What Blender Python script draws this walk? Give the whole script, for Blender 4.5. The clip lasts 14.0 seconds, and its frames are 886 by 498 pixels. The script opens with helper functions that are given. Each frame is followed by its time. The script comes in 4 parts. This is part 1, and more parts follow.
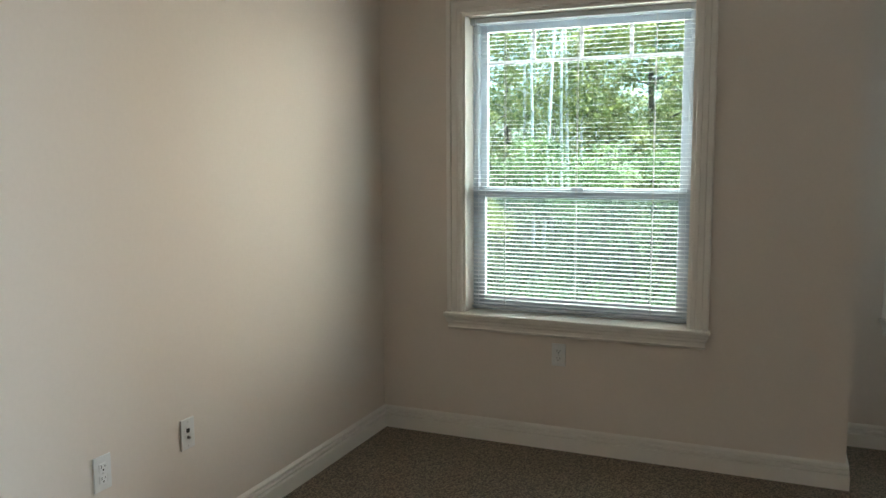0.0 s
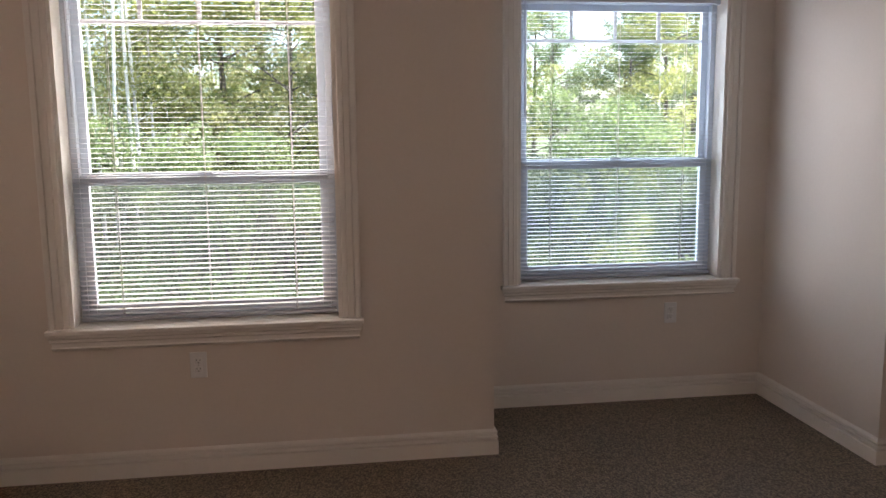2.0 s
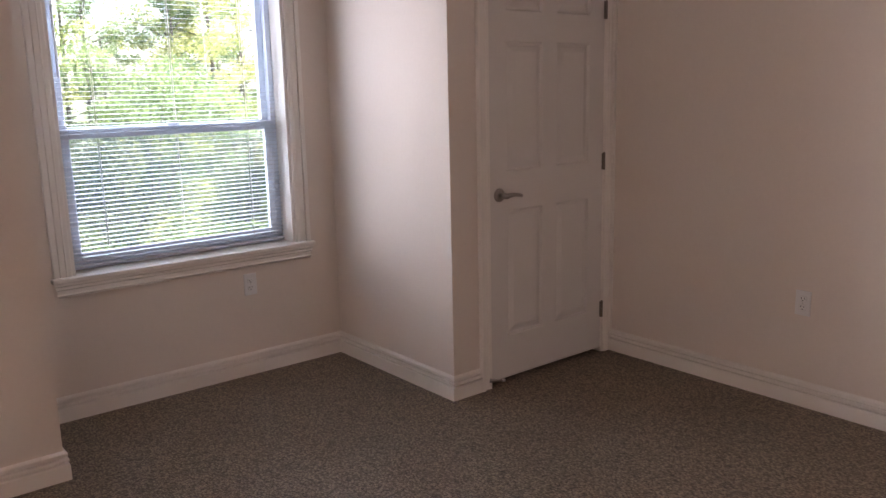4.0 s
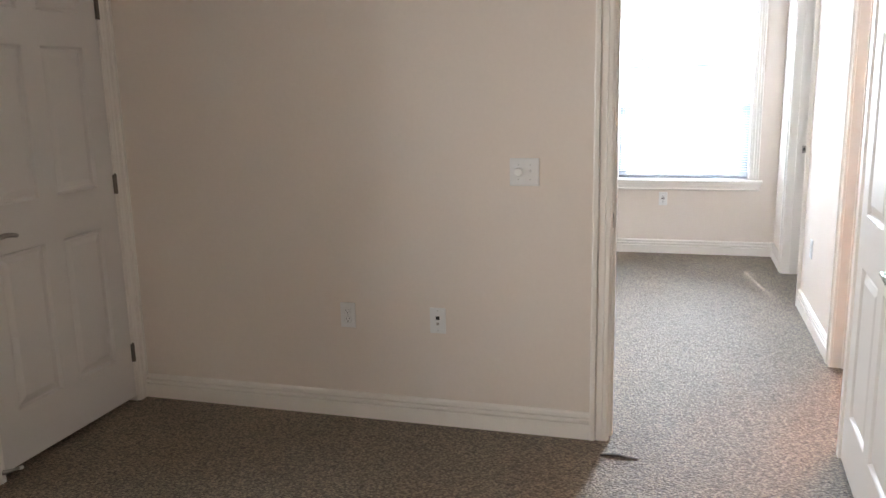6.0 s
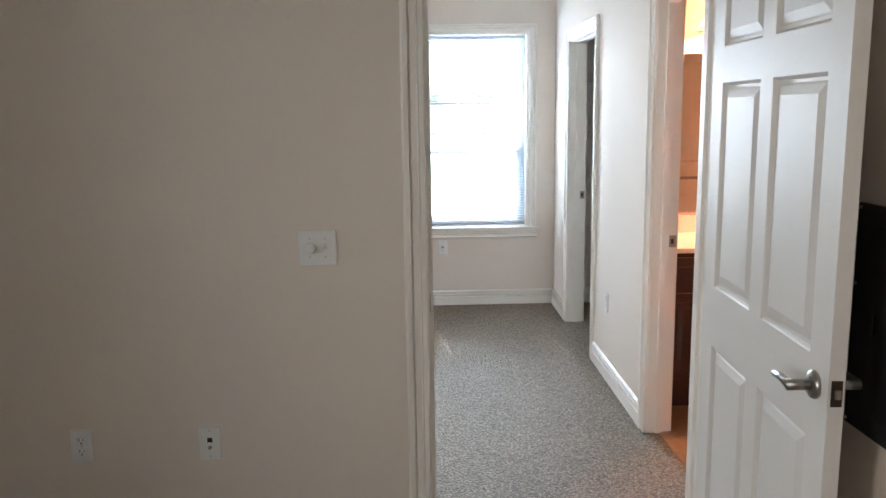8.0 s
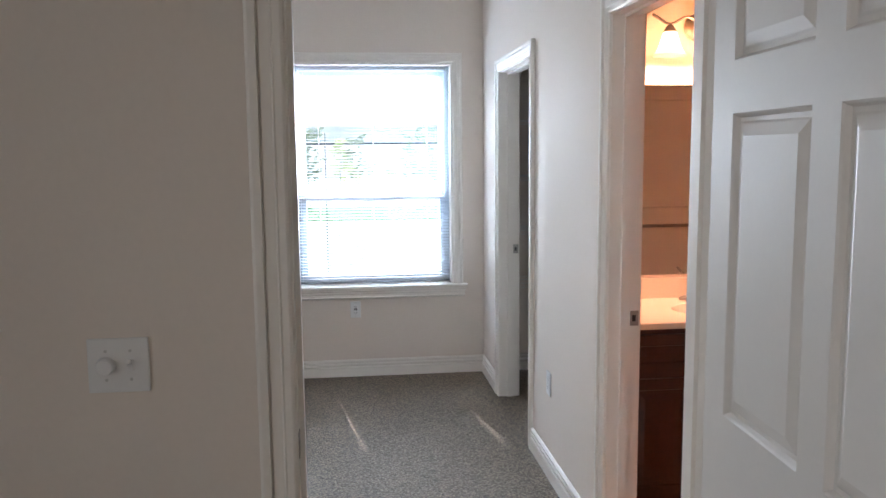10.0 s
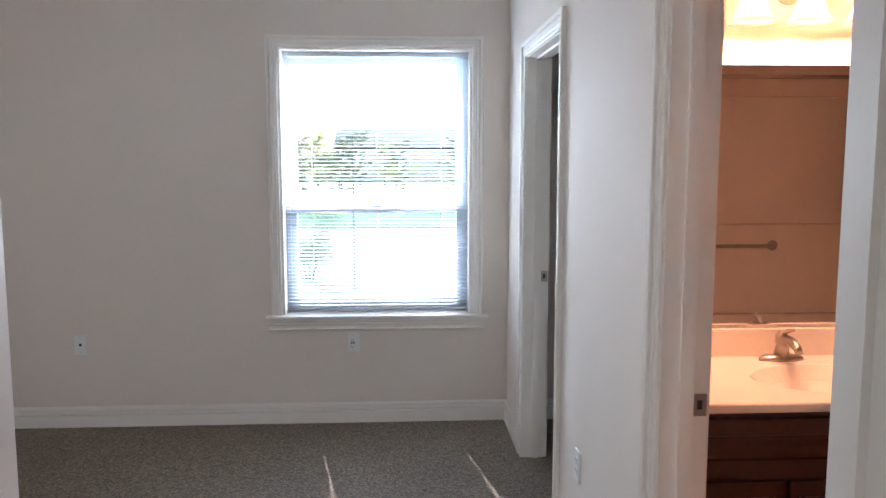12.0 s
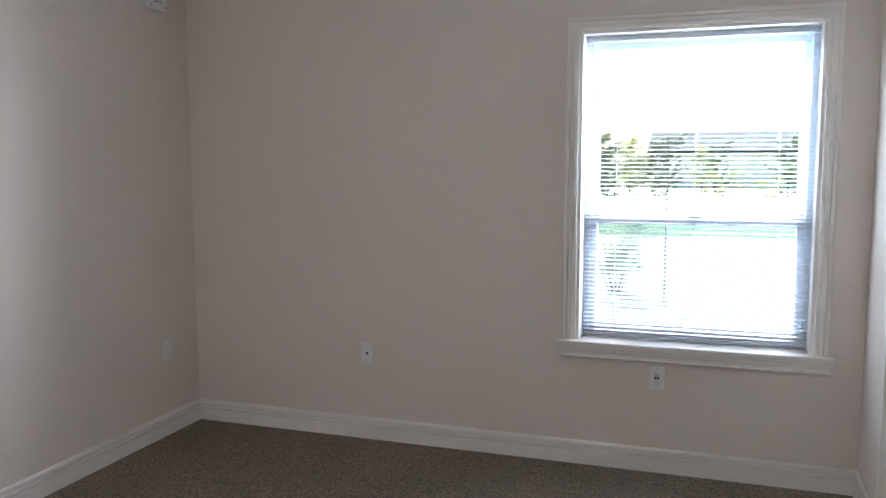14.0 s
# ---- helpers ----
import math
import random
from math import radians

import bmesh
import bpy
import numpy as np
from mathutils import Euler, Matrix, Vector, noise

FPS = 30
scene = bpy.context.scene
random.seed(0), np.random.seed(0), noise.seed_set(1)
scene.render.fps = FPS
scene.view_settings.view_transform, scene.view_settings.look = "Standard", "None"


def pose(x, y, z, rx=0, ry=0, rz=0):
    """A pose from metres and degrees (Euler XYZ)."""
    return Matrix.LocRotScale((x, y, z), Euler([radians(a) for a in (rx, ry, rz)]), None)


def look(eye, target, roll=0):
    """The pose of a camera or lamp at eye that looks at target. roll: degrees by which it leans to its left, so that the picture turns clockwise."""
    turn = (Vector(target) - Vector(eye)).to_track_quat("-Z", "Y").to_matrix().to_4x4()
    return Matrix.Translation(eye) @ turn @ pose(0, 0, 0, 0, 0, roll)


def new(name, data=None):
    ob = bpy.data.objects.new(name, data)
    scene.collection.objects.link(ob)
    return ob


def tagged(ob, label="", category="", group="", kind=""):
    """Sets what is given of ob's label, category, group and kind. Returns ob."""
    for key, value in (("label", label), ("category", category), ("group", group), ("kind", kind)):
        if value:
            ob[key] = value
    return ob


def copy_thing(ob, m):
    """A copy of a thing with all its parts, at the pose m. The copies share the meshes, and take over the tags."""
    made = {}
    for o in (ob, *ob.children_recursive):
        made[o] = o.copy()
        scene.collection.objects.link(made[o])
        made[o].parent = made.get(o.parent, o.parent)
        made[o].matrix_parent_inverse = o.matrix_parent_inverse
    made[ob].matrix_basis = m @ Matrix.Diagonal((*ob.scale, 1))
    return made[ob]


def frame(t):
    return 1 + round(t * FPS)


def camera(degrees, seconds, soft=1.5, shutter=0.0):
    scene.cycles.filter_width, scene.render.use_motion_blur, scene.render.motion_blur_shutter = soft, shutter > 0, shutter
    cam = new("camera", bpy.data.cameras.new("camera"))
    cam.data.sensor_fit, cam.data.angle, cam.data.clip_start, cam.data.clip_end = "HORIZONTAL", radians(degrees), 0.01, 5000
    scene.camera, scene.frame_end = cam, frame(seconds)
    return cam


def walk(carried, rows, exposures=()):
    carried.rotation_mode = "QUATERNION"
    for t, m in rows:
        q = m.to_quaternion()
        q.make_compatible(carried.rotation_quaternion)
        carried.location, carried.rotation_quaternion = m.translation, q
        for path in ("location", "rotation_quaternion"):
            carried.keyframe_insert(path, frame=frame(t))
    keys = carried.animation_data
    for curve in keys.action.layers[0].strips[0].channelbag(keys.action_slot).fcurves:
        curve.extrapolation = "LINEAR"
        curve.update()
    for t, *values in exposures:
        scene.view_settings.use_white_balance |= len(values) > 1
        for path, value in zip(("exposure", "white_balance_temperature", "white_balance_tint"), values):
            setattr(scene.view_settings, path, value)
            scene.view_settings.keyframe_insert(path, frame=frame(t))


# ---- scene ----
cam = camera(57.8, 14.0)

PATH = [
    (0, (1.992, -3.873, 1.498), (1.219, -2.043, 1.265), -0.3),
    (0.5, (1.849, -3.817, 1.485), (1.345, -1.895, 1.251), -0.3),
    (1, (1.737, -3.766, 1.497), (1.518, -1.793, 1.252), -0.4),
    (1.5, (1.655, -3.644, 1.496), (1.698, -1.662, 1.228), -0.5),
    (2, (1.585, -3.522, 1.483), (1.856, -1.561, 1.199), -0.6),
    (2.2, (1.549, -3.473, 1.496), (1.917, -1.532, 1.19), -0.5),
    (4.3, (1.66, -3.188, 1.475), (3.021, -1.777, 1.078), -1.4),
    (4.5, (1.679, -3.154, 1.476), (3.123, -1.829, 1.076), -1.4),
    (5, (1.737, -3.059, 1.489), (3.369, -1.976, 1.087), -1.5),
    (5.5, (1.772, -2.981, 1.492), (3.555, -2.169, 1.091), -1.5),
    (6, (1.878, -2.903, 1.51), (3.758, -2.358, 1.101), -1.3),
    (6.5, (2.026, -2.816, 1.532), (3.958, -2.495, 1.125), -1.1),
    (7, (2.18, -2.735, 1.547), (4.135, -2.582, 1.151), -1.0),
    (7.5, (2.34, -2.67, 1.566), (4.305, -2.638, 1.197), -0.9),
    (8, (2.555, -2.652, 1.564), (4.526, -2.706, 1.228), -0.8),
    (8.5, (2.785, -2.643, 1.573), (4.758, -2.77, 1.271), -0.8),
    (9, (3.003, -2.634, 1.57), (4.975, -2.822, 1.3), -1.0),
    (9.2, (3.083, -2.653, 1.563), (5.056, -2.859, 1.305), -1.0),
    (11.3, (4.049, -3.042, 1.582), (6.021, -3.278, 1.349), -0.2),
    (11.5, (4.137, -3.069, 1.582), (6.113, -3.278, 1.349), -0.1),
    (12, (4.368, -3.093, 1.558), (6.352, -3.205, 1.33), -0.0),
    (12.5, (4.574, -3.1, 1.55), (6.561, -3.082, 1.327), -0.1),
    (13, (4.744, -3.094, 1.568), (6.723, -2.919, 1.344), 0.0),
    (13.5, (4.886, -3.118, 1.571), (6.834, -2.724, 1.347), -0.1),
    (14, (4.996, -3.071, 1.54), (6.879, -2.432, 1.324), -0.1),
]
EXPOSURES = [(0.0, 2.47, 6600, 9), (1.0, 2.40, 6780, 15), (1.5, 2.40, 7150, 25), (2.0, 2.33, 7600, 36), (4.3, 3.18, 7500, 43), (5.0, 3.5, 7200, 31), (5.5, 3.5, 7100, 26), (6.0, 3.33, 6950, 22), (7.0, 2.97, 6800, 18), (8.0, 2.62, 6760, 18), (9.0, 2.30, 6750, 19), (11.3, 2.02, 6600, 23), (12.0, 1.98, 6600, 23), (12.5, 1.90, 6550, 21), (13.0, 1.85, 6500, 19), (13.5, 1.80, 6500, 18), (14.0, 1.80, 6800, 24)]
walk(cam, [(t, look(eye, target, roll)) for t, eye, target, roll in PATH], EXPOSURES)

# ---- world and sun ----
SUN_DIR = Vector((0.625, 0.104, 0.81)).normalized()      # towards the sun
SUN_EL = math.asin(SUN_DIR.z)
SUN_AZ = math.atan2(SUN_DIR.x, SUN_DIR.y)
world = bpy.data.worlds.new("sky")
scene.world = world
world.use_nodes = True
wn = world.node_tree
sky = wn.nodes.new("ShaderNodeTexSky")
sky.sky_type = "NISHITA"
sky.sun_disc = False
sky.sun_elevation = SUN_EL
sky.sun_rotation = SUN_AZ
sky.dust_density = 2.5
wn.links.new(sky.outputs[0], wn.nodes["Background"].inputs[0])
wn.nodes["Background"].inputs[1].default_value = 0.15
sun_data = bpy.data.lights.new("sun", "SUN")
sun_data.energy, sun_data.angle, sun_data.color = 5.0, radians(0.53), (1.0, 0.95, 0.88)
sun = new("sun", sun_data)
sun.matrix_world = look(SUN_DIR * 60, (0, 0, 0))


def window_light(name, x, y, z, rz, watts, color, down=12, wide=1.25, high=1.62):
    """Sky light that enters by a window's opening, past its blind."""
    d = bpy.data.lights.new(name, "AREA")
    d.shape, d.size, d.size_y, d.energy, d.color = "RECTANGLE", wide, high, watts, color
    ob = new(name, d)
    ob.matrix_world = pose(x, y, z, -90 + down, 0, rz)
    return ob


window_light("window_light_1", 1.042, 0.48, 1.48, 6, 21.5, (1.0, 0.90, 0.77), down=14)
window_light("window_light_2", 3.135, 1.10, 1.48, 0, 12.5, (0.72, 0.90, 1.0), down=14)
window_light("window_light_3", 9.95, -3.5, 1.62, -113, 135.0, (0.70, 0.87, 1.0), down=12)


def bulb(x, y, z, watts):
    d = bpy.data.lights.new("vanity_bulb", "POINT")
    d.energy, d.color, d.shadow_soft_size = watts, (1.0, 0.48, 0.28), 0.022
    ob = new("vanity_bulb", d)
    ob.location = (x, y, z)


for y in (-4.575, -4.39, -4.205):
    bulb(6.885, y, 2.015, 6.2)


# ---- materials ----
def material(name, color, rough=0.5, metal=0.0, vary=0.08, scale=6.0, fine=90.0, bump=0.0, bump_scale=200.0, coat=0.0, spec=0.5):
    m = bpy.data.materials.new(name)
    m.use_nodes = True
    nt = m.node_tree
    b = nt.nodes["Principled BSDF"]
    b.inputs["Roughness"].default_value = rough
    b.inputs["Metallic"].default_value = metal
    b.inputs["Coat Weight"].default_value = coat
    b.inputs["Specular IOR Level"].default_value = spec
    tc = nt.nodes.new("ShaderNodeTexCoord")
    if vary > 0:
        n1 = nt.nodes.new("ShaderNodeTexNoise")
        n1.inputs["Scale"].default_value = scale
        n1.inputs["Detail"].default_value = 4
        n2 = nt.nodes.new("ShaderNodeTexNoise")
        n2.inputs["Scale"].default_value = fine
        n2.inputs["Detail"].default_value = 2
        for n in (n1, n2):
            nt.links.new(tc.outputs["Object"], n.inputs["Vector"])
        add = nt.nodes.new("ShaderNodeMath")
        add.operation = "ADD"
        nt.links.new(n1.outputs["Fac"], add.inputs[0])
        nt.links.new(n2.outputs["Fac"], add.inputs[1])
        ramp = nt.nodes.new("ShaderNodeMapRange")
        ramp.inputs["From Min"].default_value, ramp.inputs["From Max"].default_value = 0.6, 1.4
        ramp.inputs["To Min"].default_value, ramp.inputs["To Max"].default_value = 1 - vary, 1 + vary
        nt.links.new(add.outputs[0], ramp.inputs["Value"])
        mul = nt.nodes.new("ShaderNodeMix")
        mul.data_type, mul.blend_type = "RGBA", "MULTIPLY"
        mul.inputs["Factor"].default_value = 1.0
        mul.inputs["A"].default_value = (*color, 1)
        nt.links.new(ramp.outputs["Result"], mul.inputs["B"])
        nt.links.new(mul.outputs["Result"], b.inputs["Base Color"])
        rr = nt.nodes.new("ShaderNodeMapRange")
        rr.inputs["From Min"].default_value, rr.inputs["From Max"].default_value = 0.3, 0.7
        rr.inputs["To Min"].default_value, rr.inputs["To Max"].default_value = max(0.02, rough * 0.88), min(1, rough * 1.12)
        nt.links.new(n1.outputs["Fac"], rr.inputs["Value"])
        nt.links.new(rr.outputs["Result"], b.inputs["Roughness"])
    else:
        b.inputs["Base Color"].default_value = (*color, 1)
    if bump > 0:
        nb = nt.nodes.new("ShaderNodeTexNoise")
        nb.inputs["Scale"].default_value = bump_scale
        nb.inputs["Detail"].default_value = 3
        nt.links.new(tc.outputs["Object"], nb.inputs["Vector"])
        bp = nt.nodes.new("ShaderNodeBump")
        bp.inputs["Strength"].default_value = bump
        bp.inputs["Distance"].default_value = 0.002
        nt.links.new(nb.outputs["Fac"], bp.inputs["Height"])
        nt.links.new(bp.outputs["Normal"], b.inputs["Normal"])
    return m


def carpet_material():
    m = bpy.data.materials.new("carpet")
    m.use_nodes = True
    nt = m.node_tree
    b = nt.nodes["Principled BSDF"]
    b.inputs["Roughness"].default_value = 0.7
    b.inputs["Specular IOR Level"].default_value = 0.6
    b.inputs["Sheen Weight"].default_value = 0.3
    b.inputs["Sheen Tint"].default_value = (0.55, 0.42, 0.31, 1)
    b.inputs["Sheen Roughness"].default_value = 0.6
    tc = nt.nodes.new("ShaderNodeTexCoord")
    warp = nt.nodes.new("ShaderNodeTexNoise")
    warp.inputs["Scale"].default_value = 30
    nt.links.new(tc.outputs["Object"], warp.inputs["Vector"])
    vm = nt.nodes.new("ShaderNodeVectorMath")
    vm.operation = "MULTIPLY_ADD"
    nt.links.new(warp.outputs["Color"], vm.inputs[0])
    vm.inputs[1].default_value = (0.008, 0.008, 0)
    nt.links.new(tc.outputs["Object"], vm.inputs[2])
    mp = nt.nodes.new("ShaderNodeMapping")
    mp.inputs["Scale"].default_value = (140, 88, 1)
    nt.links.new(vm.outputs[0], mp.inputs["Vector"])
    vo = nt.nodes.new("ShaderNodeTexVoronoi")
    vo.inputs["Scale"].default_value = 1.0
    nt.links.new(mp.outputs[0], vo.inputs["Vector"])
    big = nt.nodes.new("ShaderNodeTexNoise")
    big.inputs["Scale"].default_value = 2.2
    big.inputs["Detail"].default_value = 5
    nt.links.new(tc.outputs["Object"], big.inputs["Vector"])
    ramp = nt.nodes.new("ShaderNodeValToRGB")
    e = ramp.color_ramp.elements
    e[0].position, e[0].color = 0.0, (0.092, 0.073, 0.051, 1)
    e[1].position, e[1].color = 1.0, (0.29, 0.236, 0.168, 1)
    sep = nt.nodes.new("ShaderNodeSeparateColor")
    nt.links.new(vo.outputs["Color"], sep.inputs[0])
    nt.links.new(sep.outputs[0], ramp.inputs[0])
    # Colour falls off towards cell edges: painted shade in the gaps between loops.
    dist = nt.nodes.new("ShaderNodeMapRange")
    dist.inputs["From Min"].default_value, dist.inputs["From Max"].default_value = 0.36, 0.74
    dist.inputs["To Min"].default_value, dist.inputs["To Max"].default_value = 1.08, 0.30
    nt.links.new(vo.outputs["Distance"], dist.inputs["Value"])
    br = nt.nodes.new("ShaderNodeMapRange")
    br.inputs["From Min"].default_value, br.inputs["From Max"].default_value = 0.3, 0.7
    br.inputs["To Min"].default_value, br.inputs["To Max"].default_value = 0.9, 1.1
    nt.links.new(big.outputs["Fac"], br.inputs["Value"])
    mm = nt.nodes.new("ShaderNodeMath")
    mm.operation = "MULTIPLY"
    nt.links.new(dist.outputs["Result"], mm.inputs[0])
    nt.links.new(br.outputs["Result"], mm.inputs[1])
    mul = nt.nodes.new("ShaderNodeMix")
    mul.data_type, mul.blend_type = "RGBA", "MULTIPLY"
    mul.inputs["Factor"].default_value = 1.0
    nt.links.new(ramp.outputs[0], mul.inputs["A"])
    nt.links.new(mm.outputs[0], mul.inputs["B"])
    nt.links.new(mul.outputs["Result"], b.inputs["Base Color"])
    bp = nt.nodes.new("ShaderNodeBump")
    bp.inputs["Strength"].default_value = 0.9
    bp.inputs["Distance"].default_value = 0.006
    bp.invert = True
    nt.links.new(vo.outputs["Distance"], bp.inputs["Height"])
    nt.links.new(bp.outputs["Normal"], b.inputs["Normal"])
    return m


def glass_material():
    m = bpy.data.materials.new("window_glass")
    m.use_nodes = True
    nt = m.node_tree
    nt.nodes.remove(nt.nodes["Principled BSDF"])
    tr = nt.nodes.new("ShaderNodeBsdfTransparent")
    tr.inputs[0].default_value = (0.77, 0.91, 0.93, 1)
    gl = nt.nodes.new("ShaderNodeBsdfGlossy")
    gl.inputs["Roughness"].default_value = 0.02
    fr = nt.nodes.new("ShaderNodeFresnel")
    fr.inputs[0].default_value = 1.45
    mx = nt.nodes.new("ShaderNodeMixShader")
    nt.links.new(fr.outputs[0], mx.inputs[0])
    nt.links.new(tr.outputs[0], mx.inputs[1])
    nt.links.new(gl.outputs[0], mx.inputs[2])
    nt.links.new(mx.outputs[0], nt.nodes["Material Output"].inputs[0])
    return m


def screen_material():
    """Fine fibreglass insect mesh: mostly open, with grey threads."""
    m = bpy.data.materials.new("insect_mesh")
    m.use_nodes = True
    nt = m.node_tree
    nt.nodes.remove(nt.nodes["Principled BSDF"])
    tr = nt.nodes.new("ShaderNodeBsdfTransparent")
    df = nt.nodes.new("ShaderNodeBsdfDiffuse")
    df.inputs[0].default_value = (0.09, 0.105, 0.125, 1)
    tl = nt.nodes.new("ShaderNodeBsdfTranslucent")
    tl.inputs[0].default_value = (0.09, 0.105, 0.125, 1)
    mx = nt.nodes.new("ShaderNodeMixShader")
    mx.inputs[0].default_value = 0.5
    nt.links.new(df.outputs[0], mx.inputs[1])
    nt.links.new(tl.outputs[0], mx.inputs[2])
    m2 = nt.nodes.new("ShaderNodeMixShader")
    m2.inputs[0].default_value = 0.12
    nt.links.new(tr.outputs[0], m2.inputs[1])
    nt.links.new(mx.outputs[0], m2.inputs[2])
    nt.links.new(m2.outputs[0], nt.nodes["Material Output"].inputs[0])
    return m


def leaf_material(name, dark, light, through_amount=0.55):
    m = bpy.data.materials.new(name)
    m.use_nodes = True
    nt = m.node_tree
    b = nt.nodes["Principled BSDF"]
    b.inputs["Roughness"].default_value = 0.5
    geo = nt.nodes.new("ShaderNodeNewGeometry")
    ramp = nt.nodes.new("ShaderNodeValToRGB")
    e = ramp.color_ramp.elements
    e[0].position, e[0].color = 0.0, (*dark, 1)
    e[1].position, e[1].color = 1.0, (*light, 1)
    tc = nt.nodes.new("ShaderNodeTexCoord")
    clump = nt.nodes.new("ShaderNodeTexNoise")
    clump.inputs["Scale"].default_value = 1.7
    clump.inputs["Detail"].default_value = 2
    nt.links.new(tc.outputs["Object"], clump.inputs["Vector"])
    wide = nt.nodes.new("ShaderNodeMapRange")
    wide.inputs["From Min"].default_value, wide.inputs["From Max"].default_value = 0.36, 0.64
    nt.links.new(clump.outputs["Fac"], wide.inputs["Value"])
    mix = nt.nodes.new("ShaderNodeMix")
    mix.inputs["Factor"].default_value = 0.65
    nt.links.new(geo.outputs["Random Per Island"], mix.inputs["A"])
    nt.links.new(wide.outputs["Result"], mix.inputs["B"])
    nt.links.new(mix.outputs["Result"], ramp.inputs[0])
    nt.links.new(ramp.outputs[0], b.inputs["Base Color"])
    tl = nt.nodes.new("ShaderNodeBsdfTranslucent")
    nt.links.new(ramp.outputs[0], tl.inputs[0])
    mx = nt.nodes.new("ShaderNodeMixShader")
    mx.inputs[0].default_value = through_amount
    nt.links.new(b.outputs[0], mx.inputs[1])
    nt.links.new(tl.outputs[0], mx.inputs[2])
    nt.links.new(mx.outputs[0], nt.nodes["Material Output"].inputs[0])
    return m


def frosted_glass(name, color):
    """Opal glass that scatters the light of the bulb behind it."""
    m = bpy.data.materials.new(name)
    m.use_nodes = True
    nt = m.node_tree
    b = nt.nodes["Principled BSDF"]
    b.inputs["Base Color"].default_value = (*color, 1)
    b.inputs["Roughness"].default_value = 0.35
    tl = nt.nodes.new("ShaderNodeBsdfTranslucent")
    tl.inputs[0].default_value = (*color, 1)
    mx = nt.nodes.new("ShaderNodeMixShader")
    mx.inputs[0].default_value = 0.8
    nt.links.new(b.outputs[0], mx.inputs[1])
    nt.links.new(tl.outputs[0], mx.inputs[2])
    nt.links.new(mx.outputs[0], nt.nodes["Material Output"].inputs[0])
    return m


PAINT = material("wall_paint", (0.785, 0.708, 0.64), 0.8, vary=0.02, scale=1.3, fine=60, bump=0.12, bump_scale=260, spec=0.22)
CEIL = material("ceiling_paint", (0.85, 0.84, 0.81), 0.8, vary=0.02, bump=0.3, bump_scale=120)
TRIM = material("trim_paint", (0.86, 0.82, 0.765), 0.45, vary=0.02, scale=3, bump=0.05, bump_scale=150)
DOORP = material("door_paint", (0.73, 0.70, 0.665), 0.5, vary=0.015, scale=3, bump=0.05, bump_scale=180, spec=0.28)
CARPET = carpet_material()
# White vinyl; the blue of reflected sky is put into the base colour.
SKY_VINYL = material("sky_tinted_vinyl", (0.66, 0.74, 0.82), 0.4, vary=0.02)
GRILLE = material("white_grille_bar", (0.86, 0.875, 0.885), 0.4, vary=0.02)
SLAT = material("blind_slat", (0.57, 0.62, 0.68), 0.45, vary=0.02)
CORD = material("blind_cord", (0.75, 0.75, 0.74), 0.8, vary=0.05)
GLASS = glass_material()
SCREEN = screen_material()
WAND = material("clear_wand", (0.62, 0.68, 0.76), 0.2, vary=0.02)
NICKEL = material("satin_nickel", (0.38, 0.355, 0.325), 0.30, 1.0, vary=0.04)
BRONZE = material("dark_hinge_metal", (0.20, 0.175, 0.15), 0.42, 1.0, vary=0.08)
LATCH = material("dark_latch_metal", (0.085, 0.06, 0.05), 0.4, 1.0, vary=0.06)
BLACK = material("black_enamel", (0.012, 0.013, 0.016), 0.22, vary=0.1, scale=4, bump=0.03, bump_scale=60)
PLATE = material("plate_plastic", (0.80, 0.80, 0.79), 0.35, vary=0.02)
SLOT = material("dark_slot", (0.02, 0.02, 0.02), 0.6, vary=0.0)
SCREW = material("plate_screw", (0.6, 0.6, 0.58), 0.4, 0.6, vary=0.0)
CHERRY = material("cherry_wood", (0.045, 0.012, 0.008), 0.32, vary=0.3, scale=12, fine=60, coat=0.2)
MARBLE = material("cultured_marble", (0.80, 0.76, 0.69), 0.18, vary=0.04, scale=5, coat=0.3)
ACRYLIC = material("tub_acrylic", (0.83, 0.77, 0.68), 0.15, vary=0.02, coat=0.3)
WOODFLOOR = material("vinyl_wood_floor", (0.34, 0.19, 0.09), 0.35, vary=0.3, scale=5, fine=40)
MIRROR = material("mirror_silver", (0.92, 0.92, 0.92), 0.01, 1.0, vary=0.0)
SHADE = frosted_glass("frosted_shade_glass", (0.92, 0.86, 0.78))
WIRE = material("white_wire", (0.78, 0.77, 0.74), 0.4, vary=0.02)
RUBBER = material("white_rubber", (0.7, 0.7, 0.68), 0.6, vary=0.03)
BARK = material("grey_bark", (0.14, 0.115, 0.09), 0.9, vary=0.4, scale=8, fine=40, bump=0.6, bump_scale=40)
BIRCH = material("birch_bark", (0.70, 0.67, 0.60), 0.8, vary=0.3, scale=10, fine=50, bump=0.4, bump_scale=40)
LEAF_A = leaf_material("leaf_green", (0.06, 0.11, 0.05), (0.29, 0.38, 0.15))
LEAF_B = leaf_material("leaf_yellow_green", (0.12, 0.19, 0.06), (0.66, 0.62, 0.24))
LEAF_C = leaf_material("leaf_dark", (0.055, 0.075, 0.04), (0.19, 0.22, 0.09), 0.35)
GROUND = material("meadow_ground", (0.10, 0.12, 0.045), 0.95, vary=0.4, scale=0.6, fine=9, bump=0.8, bump_scale=12)
LAWN = material("lawn_grass", (0.06, 0.12, 0.02), 0.9, vary=0.3, scale=0.8, fine=14, bump=0.8, bump_scale=30)
SIDING = material("white_siding", (0.88, 0.80, 0.64), 0.6, vary=0.05, scale=2)
